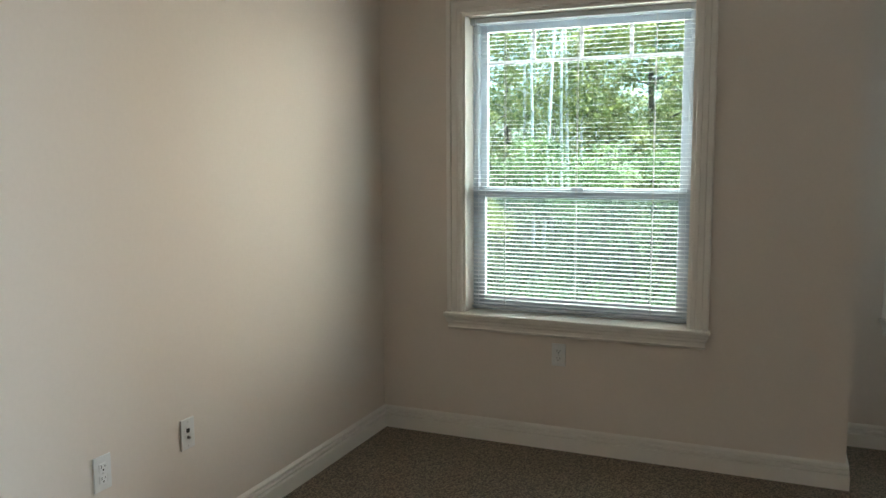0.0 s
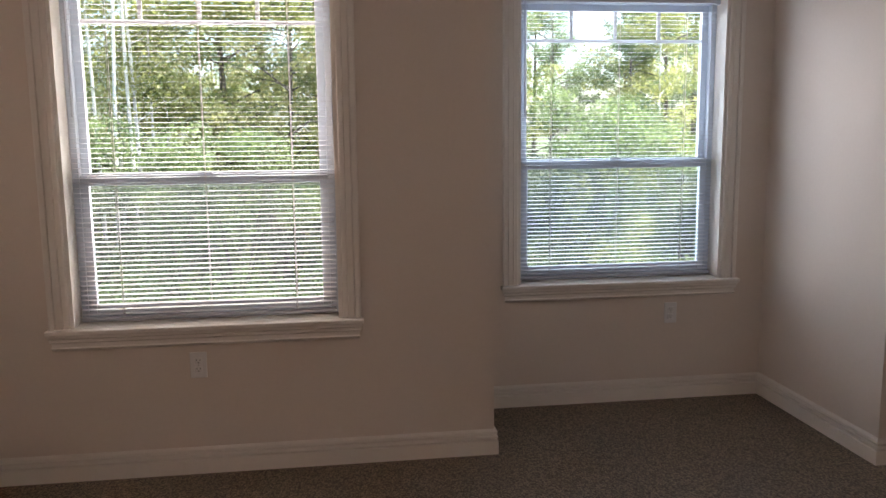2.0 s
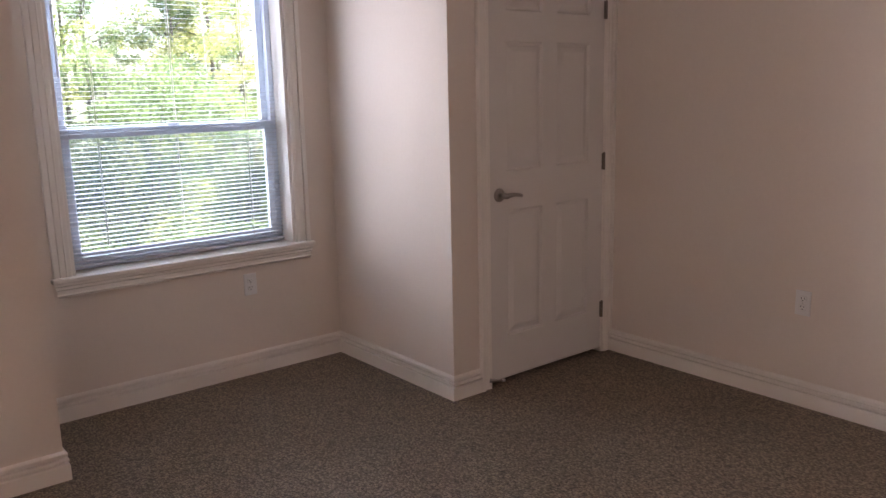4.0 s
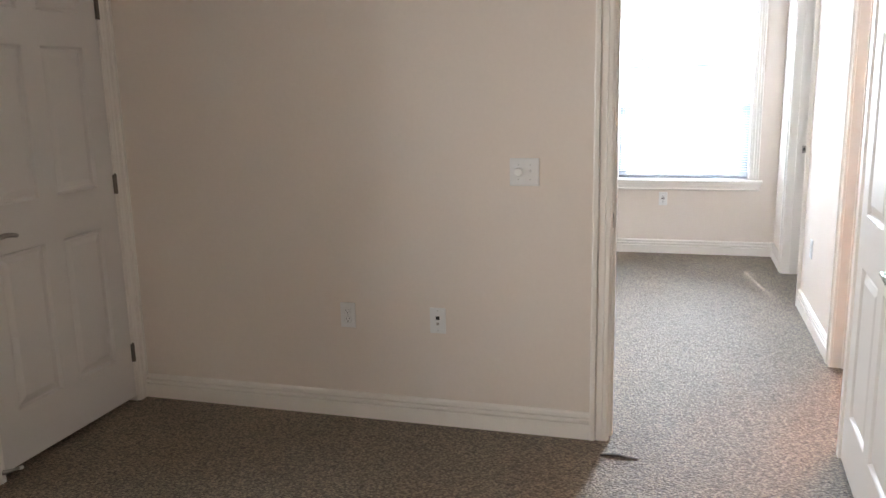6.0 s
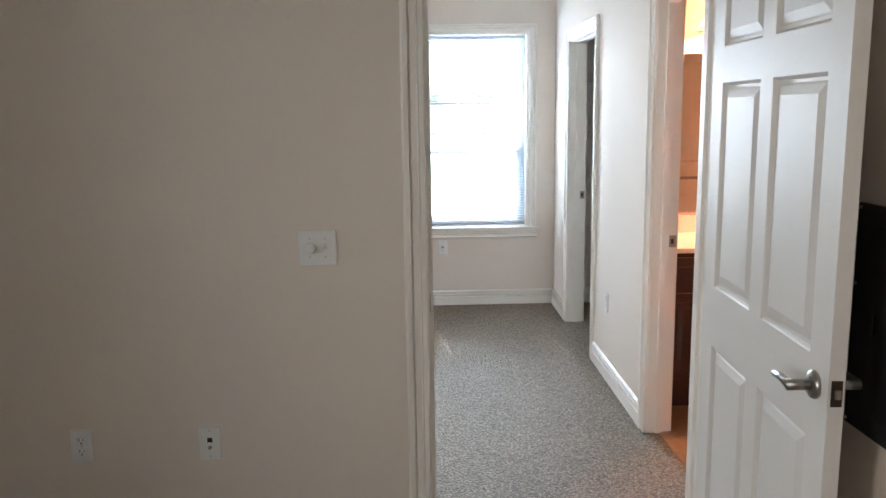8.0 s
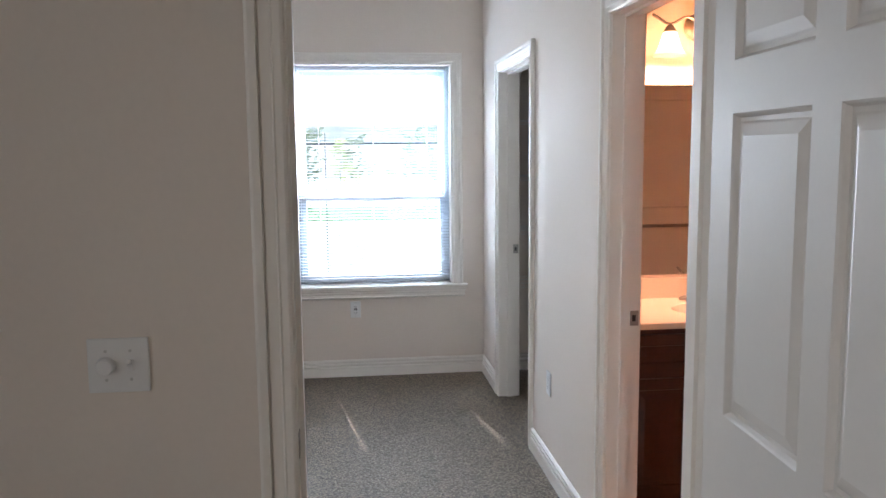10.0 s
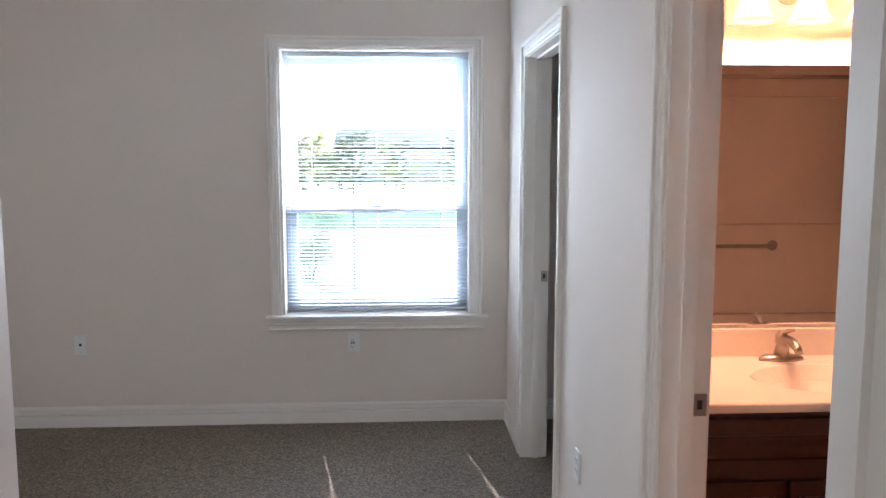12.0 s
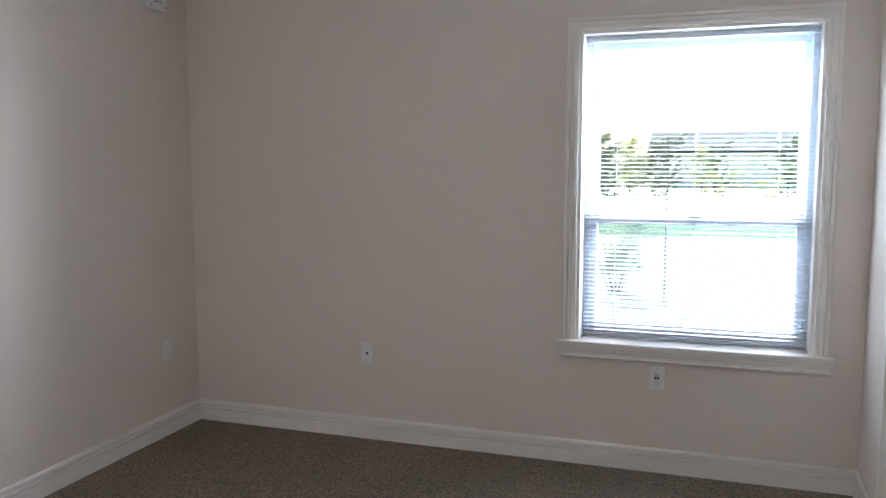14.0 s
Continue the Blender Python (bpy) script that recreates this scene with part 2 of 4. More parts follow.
SHINGLE = material("dark_shingle", (0.035, 0.037, 0.042), 0.85, vary=0.25, scale=1.5, fine=20, bump=0.5, bump_scale=20)
# Paler than the drive: lightened to bounce light onto the far building.
BOUNCE_LOT = material("lightened_concrete", (0.52, 0.51, 0.48), 0.85, vary=0.1, scale=1.0, fine=20)
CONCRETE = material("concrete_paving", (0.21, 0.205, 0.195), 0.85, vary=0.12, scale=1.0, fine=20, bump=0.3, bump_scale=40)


# ---- building helpers ----
def link(name, bm, mat, smooth=False):
    me = bpy.data.meshes.new(name)
    bmesh.ops.recalc_face_normals(bm, faces=bm.faces)
    bm.to_mesh(me)
    bm.free()
    me.materials.append(mat)
    if smooth:
        me.polygons.foreach_set("use_smooth", [True] * len(me.polygons))
    return new(name, me)


def part(name, bm, mat, parent, label="", smooth=False):
    ob = link(name, bm, mat, smooth)
    ob.parent = parent
    if label:
        tagged(ob, label)
    return ob


def share(name, mesh, parent, m=None):
    ob = new(name, mesh)
    ob.parent = parent
    if m is not None:
        ob.matrix_basis = m
    return ob


def thing(name, m, label, category, group="", kind=""):
    ob = new(name)
    ob.empty_display_size = 0.1
    ob.matrix_world = m
    return tagged(ob, label, category, group, kind)


def box(bm, x0, x1, y0, y1, z0, z1):
    v = [bm.verts.new(p) for p in ((x0, y0, z0), (x1, y0, z0), (x1, y1, z0), (x0, y1, z0), (x0, y0, z1), (x1, y0, z1), (x1, y1, z1), (x0, y1, z1))]
    for f in ((0, 3, 2, 1), (4, 5, 6, 7), (0, 1, 5, 4), (1, 2, 6, 5), (2, 3, 7, 6), (3, 0, 4, 7)):
        bm.faces.new([v[i] for i in f])
    return bm


def rbox(bm, x0, x1, y0, y1, z0, z1, r=0.003, seg=2):
    tmp = bmesh.new()
    box(tmp, x0, x1, y0, y1, z0, z1)
    bmesh.ops.bevel(tmp, geom=list(tmp.edges), offset=r, segments=seg, profile=0.5, affect="EDGES")
    me = bpy.data.meshes.new("tmp")
    tmp.to_mesh(me)
    tmp.free()
    bm.from_mesh(me)
    bpy.data.meshes.remove(me)
    return bm


def boxes(*bs):
    bm = bmesh.new()
    for b in bs:
        box(bm, *b)
    return bm


def rboxes(r, *bs):
    bm = bmesh.new()
    for b in bs:
        rbox(bm, *b, r)
    return bm


def tube(bm, pts, radii, n=10):
    """A round tube through points, with a radius at each."""
    pts = [Vector(p) for p in pts]
    rings = []
    for i, p in enumerate(pts):
        d = (pts[min(i + 1, len(pts) - 1)] - pts[max(i - 1, 0)]).normalized()
        side = d.cross(Vector((0.31, 0.17, 0.93))).normalized()
        up = d.cross(side)
        r = radii[i] if isinstance(radii, (list, tuple)) else radii
        rings.append([bm.verts.new(p + (side * math.cos(2 * math.pi * k / n) + up * math.sin(2 * math.pi * k / n)) * r) for k in range(n)])
    for a, b in zip(rings, rings[1:]):
        for k in range(n):
            bm.faces.new((a[k], a[(k + 1) % n], b[(k + 1) % n], b[k]))
    bm.faces.new(rings[0][::-1])
    bm.faces.new(rings[-1])
    return bm


def lathe(bm, prof, center, axis="z", n=24, sx=1.0, sy=1.0):
    """Turns a profile of (radius, height) about an axis through center."""
    c = Vector(center)
    rings = []
    for r, h in prof:
        ring = []
        for k in range(n):
            a = 2 * math.pi * k / n
            p = Vector((r * math.cos(a) * sx, r * math.sin(a) * sy, h))
            if axis == "y":
                p = Vector((p.x, p.z, p.y))
            elif axis == "x":
                p = Vector((p.z, p.x, p.y))
            ring.append(bm.verts.new(c + p))
        rings.append(ring)
    for a, b in zip(rings, rings[1:]):
        for k in range(n):
            bm.faces.new((a[k], a[(k + 1) % n], b[(k + 1) % n], b[k]))
    if prof[0][0] > 1e-4:
        bm.faces.new(rings[0][::-1])
    if prof[-1][0] > 1e-4:
        bm.faces.new(rings[-1])
    return bm


def sweep(bm, path, prof, place):
    """Sweeps a profile of (a, b) along a flat path: a to the path's left, b out of its plane; mitred corners. place(u, v, b) gives the point."""
    path = [Vector(p) for p in path]
    rings = []
    for i, p in enumerate(path):
        d0 = (p - path[i - 1]).normalized() if i else None
        d1 = (path[i + 1] - p).normalized() if i < len(path) - 1 else None
        n0 = Vector((-d0.y, d0.x)) if d0 else None
        n1 = Vector((-d1.y, d1.x)) if d1 else None
        if n0 and n1:
            mitre = (n0 + n1) / (1 + n0.dot(n1))
        else:
            mitre = n0 or n1
        rings.append([bm.verts.new(place(*(p + mitre * a), b)) for a, b in prof])
    k = len(prof)
    for a, b in zip(rings, rings[1:]):
        for j in range(k):
            bm.faces.new((a[j], a[(j + 1) % k], b[(j + 1) % k], b[j]))
    bm.faces.new(rings[0])
    bm.faces.new(rings[-1][::-1])
    return bm


def on_wall(o, u, n):
    """Maps (along, out, up) of a wall to the world as a pose: the wall's local x runs along it, y points out of it into the wall."""
    u, n = Vector(u), Vector(n)
    m = Matrix((u, -n, Vector((0, 0, 1)))).transposed().to_4x4()
    return Matrix.Translation(o) @ m


# ---- plan ----
EAST = 5.115      # partition between the two rooms, face to the first room
EAST_B = 5.235
FAR = 9.0         # far window wall
SOUTH = -3.735    # wall with the bathroom and closet openings
SOUTH_B = -3.85
CLOSET = -0.40    # wall with the closed closet door
STEP = 2.303
BAY = 0.62
BAY_R = 3.966
NORTH_B = -0.155
TOP = 2.74
HEAD = 2.062
W1, W2, W3 = 1.042, 3.135, -2.972
# width, sill, head, meeting rail, height of the grille bar, casing width, sill past the casing
WIN_N1 = (1.150, 0.677, 2.208, 1.320, 1.972, 0.083, 0.010)
WIN_N2 = (1.150, 0.677, 2.208, 1.332, 1.972, 0.083, 0.012)
WIN_FAR = (1.100, 0.645, 2.172, 1.272, 1.820, 0.064, 0.030)


def wall(name, x0, x1, y0, y1, along, holes=()):
    """A wall of true thickness, with openings (start, end, bottom, top) along x or y."""
    bm = bmesh.new()
    a0, a1 = (x0, x1) if along == "x" else (y0, y1)

    def piece(s, e, z0, z1):
        if along == "x":
            box(bm, s, e, y0, y1, z0, z1)
        else:
            box(bm, x0, x1, s, e, z0, z1)
    at = a0
    for s, e, z0, z1 in sorted(holes):
        piece(at, s, 0, TOP)
        if z0 > 0:
            piece(s, e, 0, z0)
        if z1 < TOP:
            piece(s, e, z1, TOP)
        at = e
    piece(at, a1, 0, TOP)
    return tagged(link(name, bm, PAINT), "off-white painted drywall wall with faint texture", "wall", kind="structure")


def win_hole(c, dims):
    return (c - dims[0] / 2, c + dims[0] / 2, dims[1] - 0.02, dims[2])


DOOR_E = (-3.605, -2.659)
DOOR_C = (4.193, 5.058)
DOOR_BATH = (5.44, 6.272)
DOOR_PANTRY = (7.508, 8.394)

wall("wall_west", -0.2, 0, -7.7, 0.2, "y")
wall("wall_north_window", 0, STEP, 0, 0.2, "x", [win_hole(W1, WIN_N1)])
wall("wall_bay_side", STEP - 0.2, STEP, 0.2, BAY, "y")
wall("wall_bay_window", STEP - 0.2, BAY_R + 0.2, BAY, BAY + 0.2, "x", [win_hole(W2, WIN_N2)])
wall("wall_bay_return", BAY_R, BAY_R + 0.12, CLOSET, BAY, "y")
wall("wall_closet_front", BAY_R + 0.12, EAST, CLOSET, CLOSET + 0.12, "x", [(*DOOR_C, 0, HEAD)])
wall("wall_closet_back", BAY_R + 0.2, EAST_B, BAY, BAY + 0.2, "x")
wall("wall_partition", EAST, EAST_B, SOUTH, BAY, "y", [(*DOOR_E, 0, HEAD)])
wall("wall_south", 3.6, FAR, SOUTH_B, SOUTH, "x", [(*DOOR_BATH, 0, HEAD), (*DOOR_PANTRY, 0, HEAD)])
wall("wall_return", 3.6, 3.72, -7.7, SOUTH_B, "y")
wall("wall_back", 0, 3.6, -7.7, -7.5, "x")
wall("wall_bedroom_north", EAST_B, FAR + 0.2, NORTH_B, NORTH_B + 0.2, "x")
wall("wall_far_window", FAR, FAR + 0.2, -6.3, NORTH_B, "y", [win_hole(W3, WIN_FAR)])
wall("wall_bath_west", 4.18, 4.3, -6.2, SOUTH_B, "y")
wall("wall_bath_south", 4.3, 7.15, -6.3, -6.2, "x")
wall("wall_bath_mirror", 7.03, 7.15, -6.2, SOUTH_B, "y")
wall("wall_pantry_south", 7.15, FAR, -5.1, -5.0, "x")

tagged(link("ceiling", boxes((-0.2, FAR + 0.2, -7.7, 0.82, TOP, TOP + 0.15)), CEIL), "white painted flat ceiling", "ceiling", kind="structure")
tagged(link("floor", boxes((-0.2, FAR + 0.2, -7.7, 0.82, -0.15, 0.0)), CARPET), "brown-grey looped pile carpet with fleck pattern and painted shade between loops", "carpet", kind="structure")
tagged(link("bath_floor", boxes((4.3, 7.03, -6.2, -3.80, 0.0, 0.005)), WOODFLOOR), "warm brown wood-look vinyl floor", "floor", kind="structure")

# ---- trim ----
BASE_PROF = [(0, 0), (0.016, 0), (0.016, 0.064), (0.014, 0.067), (0.001, 0.068), (0.001, 0.076), (0.013, 0.077), (0.015, 0.083), (0.013, 0.090), (0.0005, 0.091), (0.0005, 0.099), (0.012, 0.100), (0.012, 0.110), (0.006, 0.117), (0.002, 0.120), (0, 0.120)]
BASE_PROF = [(a * 1.15, b) for a, b in BASE_PROF]
CAS_W = 0.075
CW = CAS_W - 0.013      # casing past the rough opening
CAS_PROF = [(0, 0), (0, 0.009), (0.006, 0.013), (0.022, 0.013), (0.026, 0.016), (0.030, 0.012), (0.054, 0.013), (0.056, 0.008), (0.059, 0.008), (0.061, 0.020), (0.078, 0.022), (0.084, 0.020), (0.086, 0.015), (0.086, 0)]
CAS_PROF = [(a * CAS_W / 0.086, b) for a, b in CAS_PROF]


def baseboard(*path):
    bm = bmesh.new()
    sweep(bm, path, BASE_PROF, lambda u, v, b: (u, v, b))
    return tagged(link("baseboard", bm, TRIM), "cream painted moulded baseboard along the wall", "baseboard", kind="structure")


# paths run with the room to their left
baseboard((EAST, DOOR_E[1] + CW), (EAST, CLOSET), (EAST - 0.012, CLOSET))
baseboard((DOOR_C[0] - CW, CLOSET), (BAY_R, CLOSET), (BAY_R, BAY), (STEP, BAY), (STEP, 0), (0, 0), (0, -7.5), (3.6, -7.5), (3.6, SOUTH), (EAST, SOUTH), (EAST, DOOR_E[0] - CW))
baseboard((EAST_B, DOOR_E[0] - CW), (EAST_B, SOUTH), (DOOR_BATH[0] - CW, SOUTH))
baseboard((DOOR_BATH[1] + CW, SOUTH), (DOOR_PANTRY[0] - CW, SOUTH))
baseboard((DOOR_PANTRY[1] + CW, SOUTH), (FAR, SOUTH), (FAR, NORTH_B), (EAST_B, NORTH_B), (EAST_B, DOOR_E[1] + CW))
baseboard((7.15, SOUTH_B), (7.15, -5.0), (FAR, -5.0), (FAR, SOUTH_B))


def casing(name, m, s, e, head=HEAD, z0=0.0):
    """Moulded casing round an opening on three sides; local x along the wall, -y out of it."""
    bm = bmesh.new()
    sweep(bm, [(s, z0), (s, head), (e, head), (e, z0)], CAS_PROF, lambda u, v, b: m @ Vector((u, -b, v)))
    return link(name, bm, TRIM)


def door_trim(name, m, s, e, depth, parent, both=True, stop=True, head=HEAD):
    """Jamb boards, stops and casings of a door opening, as parts of the door."""
    t = 0.018
    bm = boxes((s - 0.002, s + t, 0, depth, 0, head), (e - t, e + 0.002, 0, depth, 0, head), (s + t, e - t, 0, depth, head - t, head + 0.002))
    bm.transform(m)
    part("jamb", bm, TRIM, parent)
    if stop:
        bm = boxes((s + t, s + t + 0.011, 0.045, 0.08, 0, head - t), (e - t - 0.011, e - t, 0.045, 0.08, 0, head - t), (s + t + 0.011, e - t - 0.011, 0.045, 0.08, head - t - 0.011, head - t))
        bm.transform(m)
        part("door_stop_strip", bm, TRIM, parent)
    r = t - 0.005
    c = casing("casing", m, s + r, e - r, head - r)
    c.parent = parent
    if both:
        bm = bmesh.new()
        sweep(bm, [(s + r, 0), (s + r, head - r), (e - r, head - r), (e - r, 0)], CAS_PROF, lambda u, v, b: m @ Vector((u, depth + b, v)))
        part("casing", bm, TRIM, parent)


M_SOUTH = on_wall((0, SOUTH, 0), (1, 0, 0), (0, 1, 0))        # room to the north of the wall: out is +y
M_CLOS = on_wall((0, CLOSET, 0), (1, 0, 0), (0, -1, 0))
M_EAST = on_wall((EAST, 0, 0), (0, -1, 0), (-1, 0, 0))      # along is -y
M_FAR = on_wall((FAR, 0, 0), (0, -1, 0), (-1, 0, 0))
M_N1 = on_wall((0, 0, 0), (1, 0, 0), (0, -1, 0))
M_N2 = on_wall((0, BAY, 0), (1, 0, 0), (0, -1, 0))
M_W = on_wall((0, 0, 0), (0, 1, 0), (1, 0, 0))
M_NB = on_wall((0, NORTH_B, 0), (1, 0, 0), (0, -1, 0))


# ---- windows ----
def window(name, m, c, dims):
    wide, z0, z1, mid, gz, cas, over = dims
    s, e = c - wide / 2, c + wide / 2
    prof = [(a * cas / CAS_W, b) for a, b in CAS_PROF]
    w = thing(name, Matrix.Identity(4), "white vinyl double-hung window with moulded casing and sill", "window", kind="structure")

    def add(nm, bm, mat, parent=w, label=""):
        bm.transform(m)
        return part(nm, bm, mat, parent, label)
    t = 0.016
    add("reveal", boxes((s - 0.001, s + t, 0.001, 0.13, z0, z1), (e - t, e + 0.001, 0.001, 0.13, z0, z1), (s + t, e - t, 0.001, 0.13, z1 - t, z1 + 0.001)), TRIM)
    bm = bmesh.new()
    sweep(bm, [(s, z0), (s, z1), (e, z1), (e, z0)], prof, lambda u, v, b: (u, -b, v))
    add("casing", bm, TRIM)
    bm = bmesh.new()
    rbox(bm, s - cas - over, e + cas + over, -0.048, 0.0, z0 - 0.022, z0, 0.005)
    box(bm, s + 0.001, e - 0.001, 0.0, 0.13, z0 - 0.02, z0)
    add("window_sill", bm, TRIM)
    ap = [(0, 0), (0.036, 0), (0.036, -0.012), (0.030, -0.018), (0.030, -0.030), (0.022, -0.036), (0.022, -0.052), (0.026, -0.058), (0.016, -0.070), (0, -0.070)]
    bm = bmesh.new()
    k = len(ap)
    ends = [[bm.verts.new((u + sg * (0.03 - a) * -0.9, -a, z0 - 0.022 + b)) for a, b in ap] for u, sg in ((s - cas - over + 0.012, -1), (e + cas + over - 0.012, 1))]
    for j in range(k):
        bm.faces.new((ends[0][j], ends[0][(j + 1) % k], ends[1][(j + 1) % k], ends[1][j]))
    bm.faces.new(ends[0])
    bm.faces.new(ends[1][::-1])
    add("apron", bm, TRIM)
    s, e, zb, zt = s + t, e - t, z0, z1 - t
    f = 0.030
    y0, y1 = 0.118, 0.199
    add("window_frame", rboxes(0.003, (s, s + f, y0, y1, zb, zt), (e - f, e, y0, y1, zb, zt), (s + f, e - f, y0, y1, zt - f, zt), (s + f, e - f, y0, y1, zb, zb + f)), SKY_VINYL)
    s, e, zb, zt = s + f, e - f, zb + f, zt - f
    st = 0.036
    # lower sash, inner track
    lo = add("lower_sash", rboxes(0.003, (s, s + st, 0.121, 0.149, zb, mid), (e - st, e, 0.121, 0.149, zb, mid), (s + st, e - st, 0.121, 0.149, mid - 0.046, mid), (s + st, e - st, 0.121, 0.149, zb, zb + 0.045)), SKY_VINYL)
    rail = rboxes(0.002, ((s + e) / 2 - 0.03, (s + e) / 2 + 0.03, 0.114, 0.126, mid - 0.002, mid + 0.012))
    add("sash_lock", rail, SKY_VINYL, lo, "small white cam sash lock")
    add("finger_rail", rboxes(0.002, (s + 0.002, e - 0.002, 0.113, 0.121, mid - 0.018, mid - 0.010)), SKY_VINYL, lo)
    p = add("pane", boxes((s + st, e - st, 0.133, 0.137, zb + 0.045, mid - 0.046)), GLASS, lo)
    p.visible_shadow = False
    add("insect_screen", boxes((s + 0.004, e - 0.004, 0.195, 0.1955, zb, mid - 0.02)), SCREEN)
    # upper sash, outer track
    up = add("upper_sash", rboxes(0.003, (s, s + st, 0.152, 0.182, mid - 0.035, zt), (e - st, e, 0.152, 0.182, mid - 0.035, zt), (s + st, e - st, 0.152, 0.182, zt - st, zt), (s + st, e - st, 0.152, 0.182, mid - 0.035, mid + 0.008)), SKY_VINYL)
    p = add("pane", boxes((s + st, e - st, 0.171, 0.175, mid + 0.008, zt - st)), GLASS, up)
    p.visible_shadow = False
    add("muntin", boxes((s + st, e - st, 0.162, 0.170, gz - 0.009, gz + 0.009)), GRILLE, up)
    for i in (1, 2, 3):
        u = s + st + (e - s - 2 * st) * i / 4
        add("muntin", boxes((u - 0.009, u + 0.009, 0.162, 0.170, gz + 0.009, zt - st)), GRILLE, up)
    return w


def blind(m, c, wand_at, dims):
    """Open horizontal mini blind hung inside the window recess."""
    wid, pitch, deep = dims[0] - 0.046, 0.0212, 0.025
    y = 0.092
    top = dims[2] - 0.018
    b = thing("window_blind", m @ pose(c, y, dims[1]), "white aluminium mini blind, lowered with slats open", "blind", "window blinds")
    h = top - dims[1]
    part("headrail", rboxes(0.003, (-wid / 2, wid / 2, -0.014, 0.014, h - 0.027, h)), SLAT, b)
    part("end_bracket", rboxes(0.002, (-wid / 2 - 0.005, -wid / 2 + 0.022, -0.018, 0.016, h - 0.032, h + 0.001)), SLAT, b)
    part("end_bracket", rboxes(0.002, (wid / 2 - 0.022, wid / 2 + 0.005, -0.018, 0.016, h - 0.032, h + 0.001)), SLAT, b)
    cords = (-0.375, 0.0, 0.375)
    # one slat, gently crowned, with a cord slot at each ladder
    xs = [-wid / 2]
    for q in cords:
        xs += [q - 0.0055, q + 0.0055]
    xs.append(wid / 2)
    ys = (-deep / 2, -0.0105, 0.0105, deep / 2)
    bm = bmesh.new()
    g = [[bm.verts.new((x, v, 0.0008 - 5 * v * v)) for v in ys] for x in xs]
    for i in range(len(xs) - 1):
        for j in range(3):
            if j == 1 and i in (1, 5):
                continue
            bm.faces.new((g[i][j], g[i + 1][j], g[i + 1][j + 1], g[i][j + 1]))
    me = bpy.data.meshes.new("slat")
    bm.to_mesh(me)
    bm.free()
    me.materials.append(SLAT)
    n = int((h - 0.055 - 0.03) / pitch)
    rnd = random.Random(5)
    for i in range(n):
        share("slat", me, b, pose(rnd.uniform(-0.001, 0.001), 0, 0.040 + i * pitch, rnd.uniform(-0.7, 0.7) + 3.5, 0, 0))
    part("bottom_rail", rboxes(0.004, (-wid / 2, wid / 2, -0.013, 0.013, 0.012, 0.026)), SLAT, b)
    for q in cords:
        bm = bmesh.new()
        tube(bm, [(q, -0.0135, 0.02), (q, -0.0135, h - 0.02)], 0.0007, 5)
        tube(bm, [(q, 0.0135, 0.02), (q, 0.0135, h - 0.02)], 0.0007, 5)
        tube(bm, [(q + 0.004, 0, 0.02), (q + 0.004, 0, h - 0.02)], 0.0008, 5)
        part("ladder_cord", bm, CORD, b)
    q = -wid / 2 + 0.03
    bm = bmesh.new()
    tube(bm, [(q, -0.022, h - 0.02), (q, -0.026, h - 0.06), (q, -0.026, h - wand_at)], [0.0025, 0.0045, 0.0045], 6)
    part("tilt_wand", bm, WAND, b, "clear plastic tilt wand")
    return b


window("window_1", M_N1, W1, WIN_N1)
window("window_2", M_N2, W2, WIN_N2)
window("window_3", M_FAR, -W3, WIN_FAR)
blind(M_N1, W1, 0.62, WIN_N1)
blind(M_N2, W2, 0.62, WIN_N2)
blind(M_FAR, -W3, 0.40, WIN_FAR)


# ---- doors ----
def leaf(parent, m, width, height, rows, thick=0.036, stile=0.112, mid=0.10):
    """A six-panel moulded door leaf: local x along its width, y through it, z up; each panel a piece."""
    pw = (width - 2 * stile - mid) / 2
    us = [0, stile, stile + pw, stile + pw + mid, width - stile, width]
    zs = [0.027]
    for a, b in rows:
        zs += [a, b]
    zs.append(height)
    bm = bmesh.new()
    for side in (0, 1):
        y = 0 if side == 0 else thick
        g = [[bm.verts.new((u, y, z)) for z in zs] for u in us]
        for i in range(5):
            for j in range(len(zs) - 1):
                if i in (1, 3) and j % 2 == 1:
                    continue
                bm.faces.new((g[i][j], g[i + 1][j], g[i + 1][j + 1], g[i][j + 1]))
    for (a, b) in (((0, zs[0]), (0, height)), ((width, zs[0]), (width, height)), ((0, height), (width, height)), ((0, zs[0]), (width, zs[0]))):
        bm.faces.new([bm.verts.new(p) for p in ((a[0], 0, a[1]), (b[0], 0, b[1]), (b[0], thick, b[1]), (a[0], thick, a[1]))])
    bmesh.ops.remove_doubles(bm, verts=bm.verts, dist=0.0005)
    bm.transform(m)
    lf = part("leaf", bm, DOORP, parent)
    for j, (z0, z1) in enumerate(rows):
        for u0 in (stile, stile + pw + mid):
            bm = bmesh.new()
            for side in (0, 1):
                rings = []
                for ins, dep in ((0, 0), (0.004, 0.004), (0.009, 0.0128), (0.018, 0.0128), (0.023, 0.0095), (0.046, 0.002)):
                    y = dep if side == 0 else thick - dep
                    rings.append([bm.verts.new(p) for p in ((u0 + ins, y, z0 + ins), (u0 + pw - ins, y, z0 + ins), (u0 + pw - ins, y, z1 - ins), (u0 + ins, y, z1 - ins))])
                for a, b in zip(rings, rings[1:]):
                    for k in range(4):
                        bm.faces.new((a[k], a[(k + 1) % 4], b[(k + 1) % 4], b[k]))
                bm.faces.new(rings[-1])
            for f in bm.faces:
                f.normal_update()
            bm.transform(m)
            part("panel", bm, DOORP, lf)
    return lf


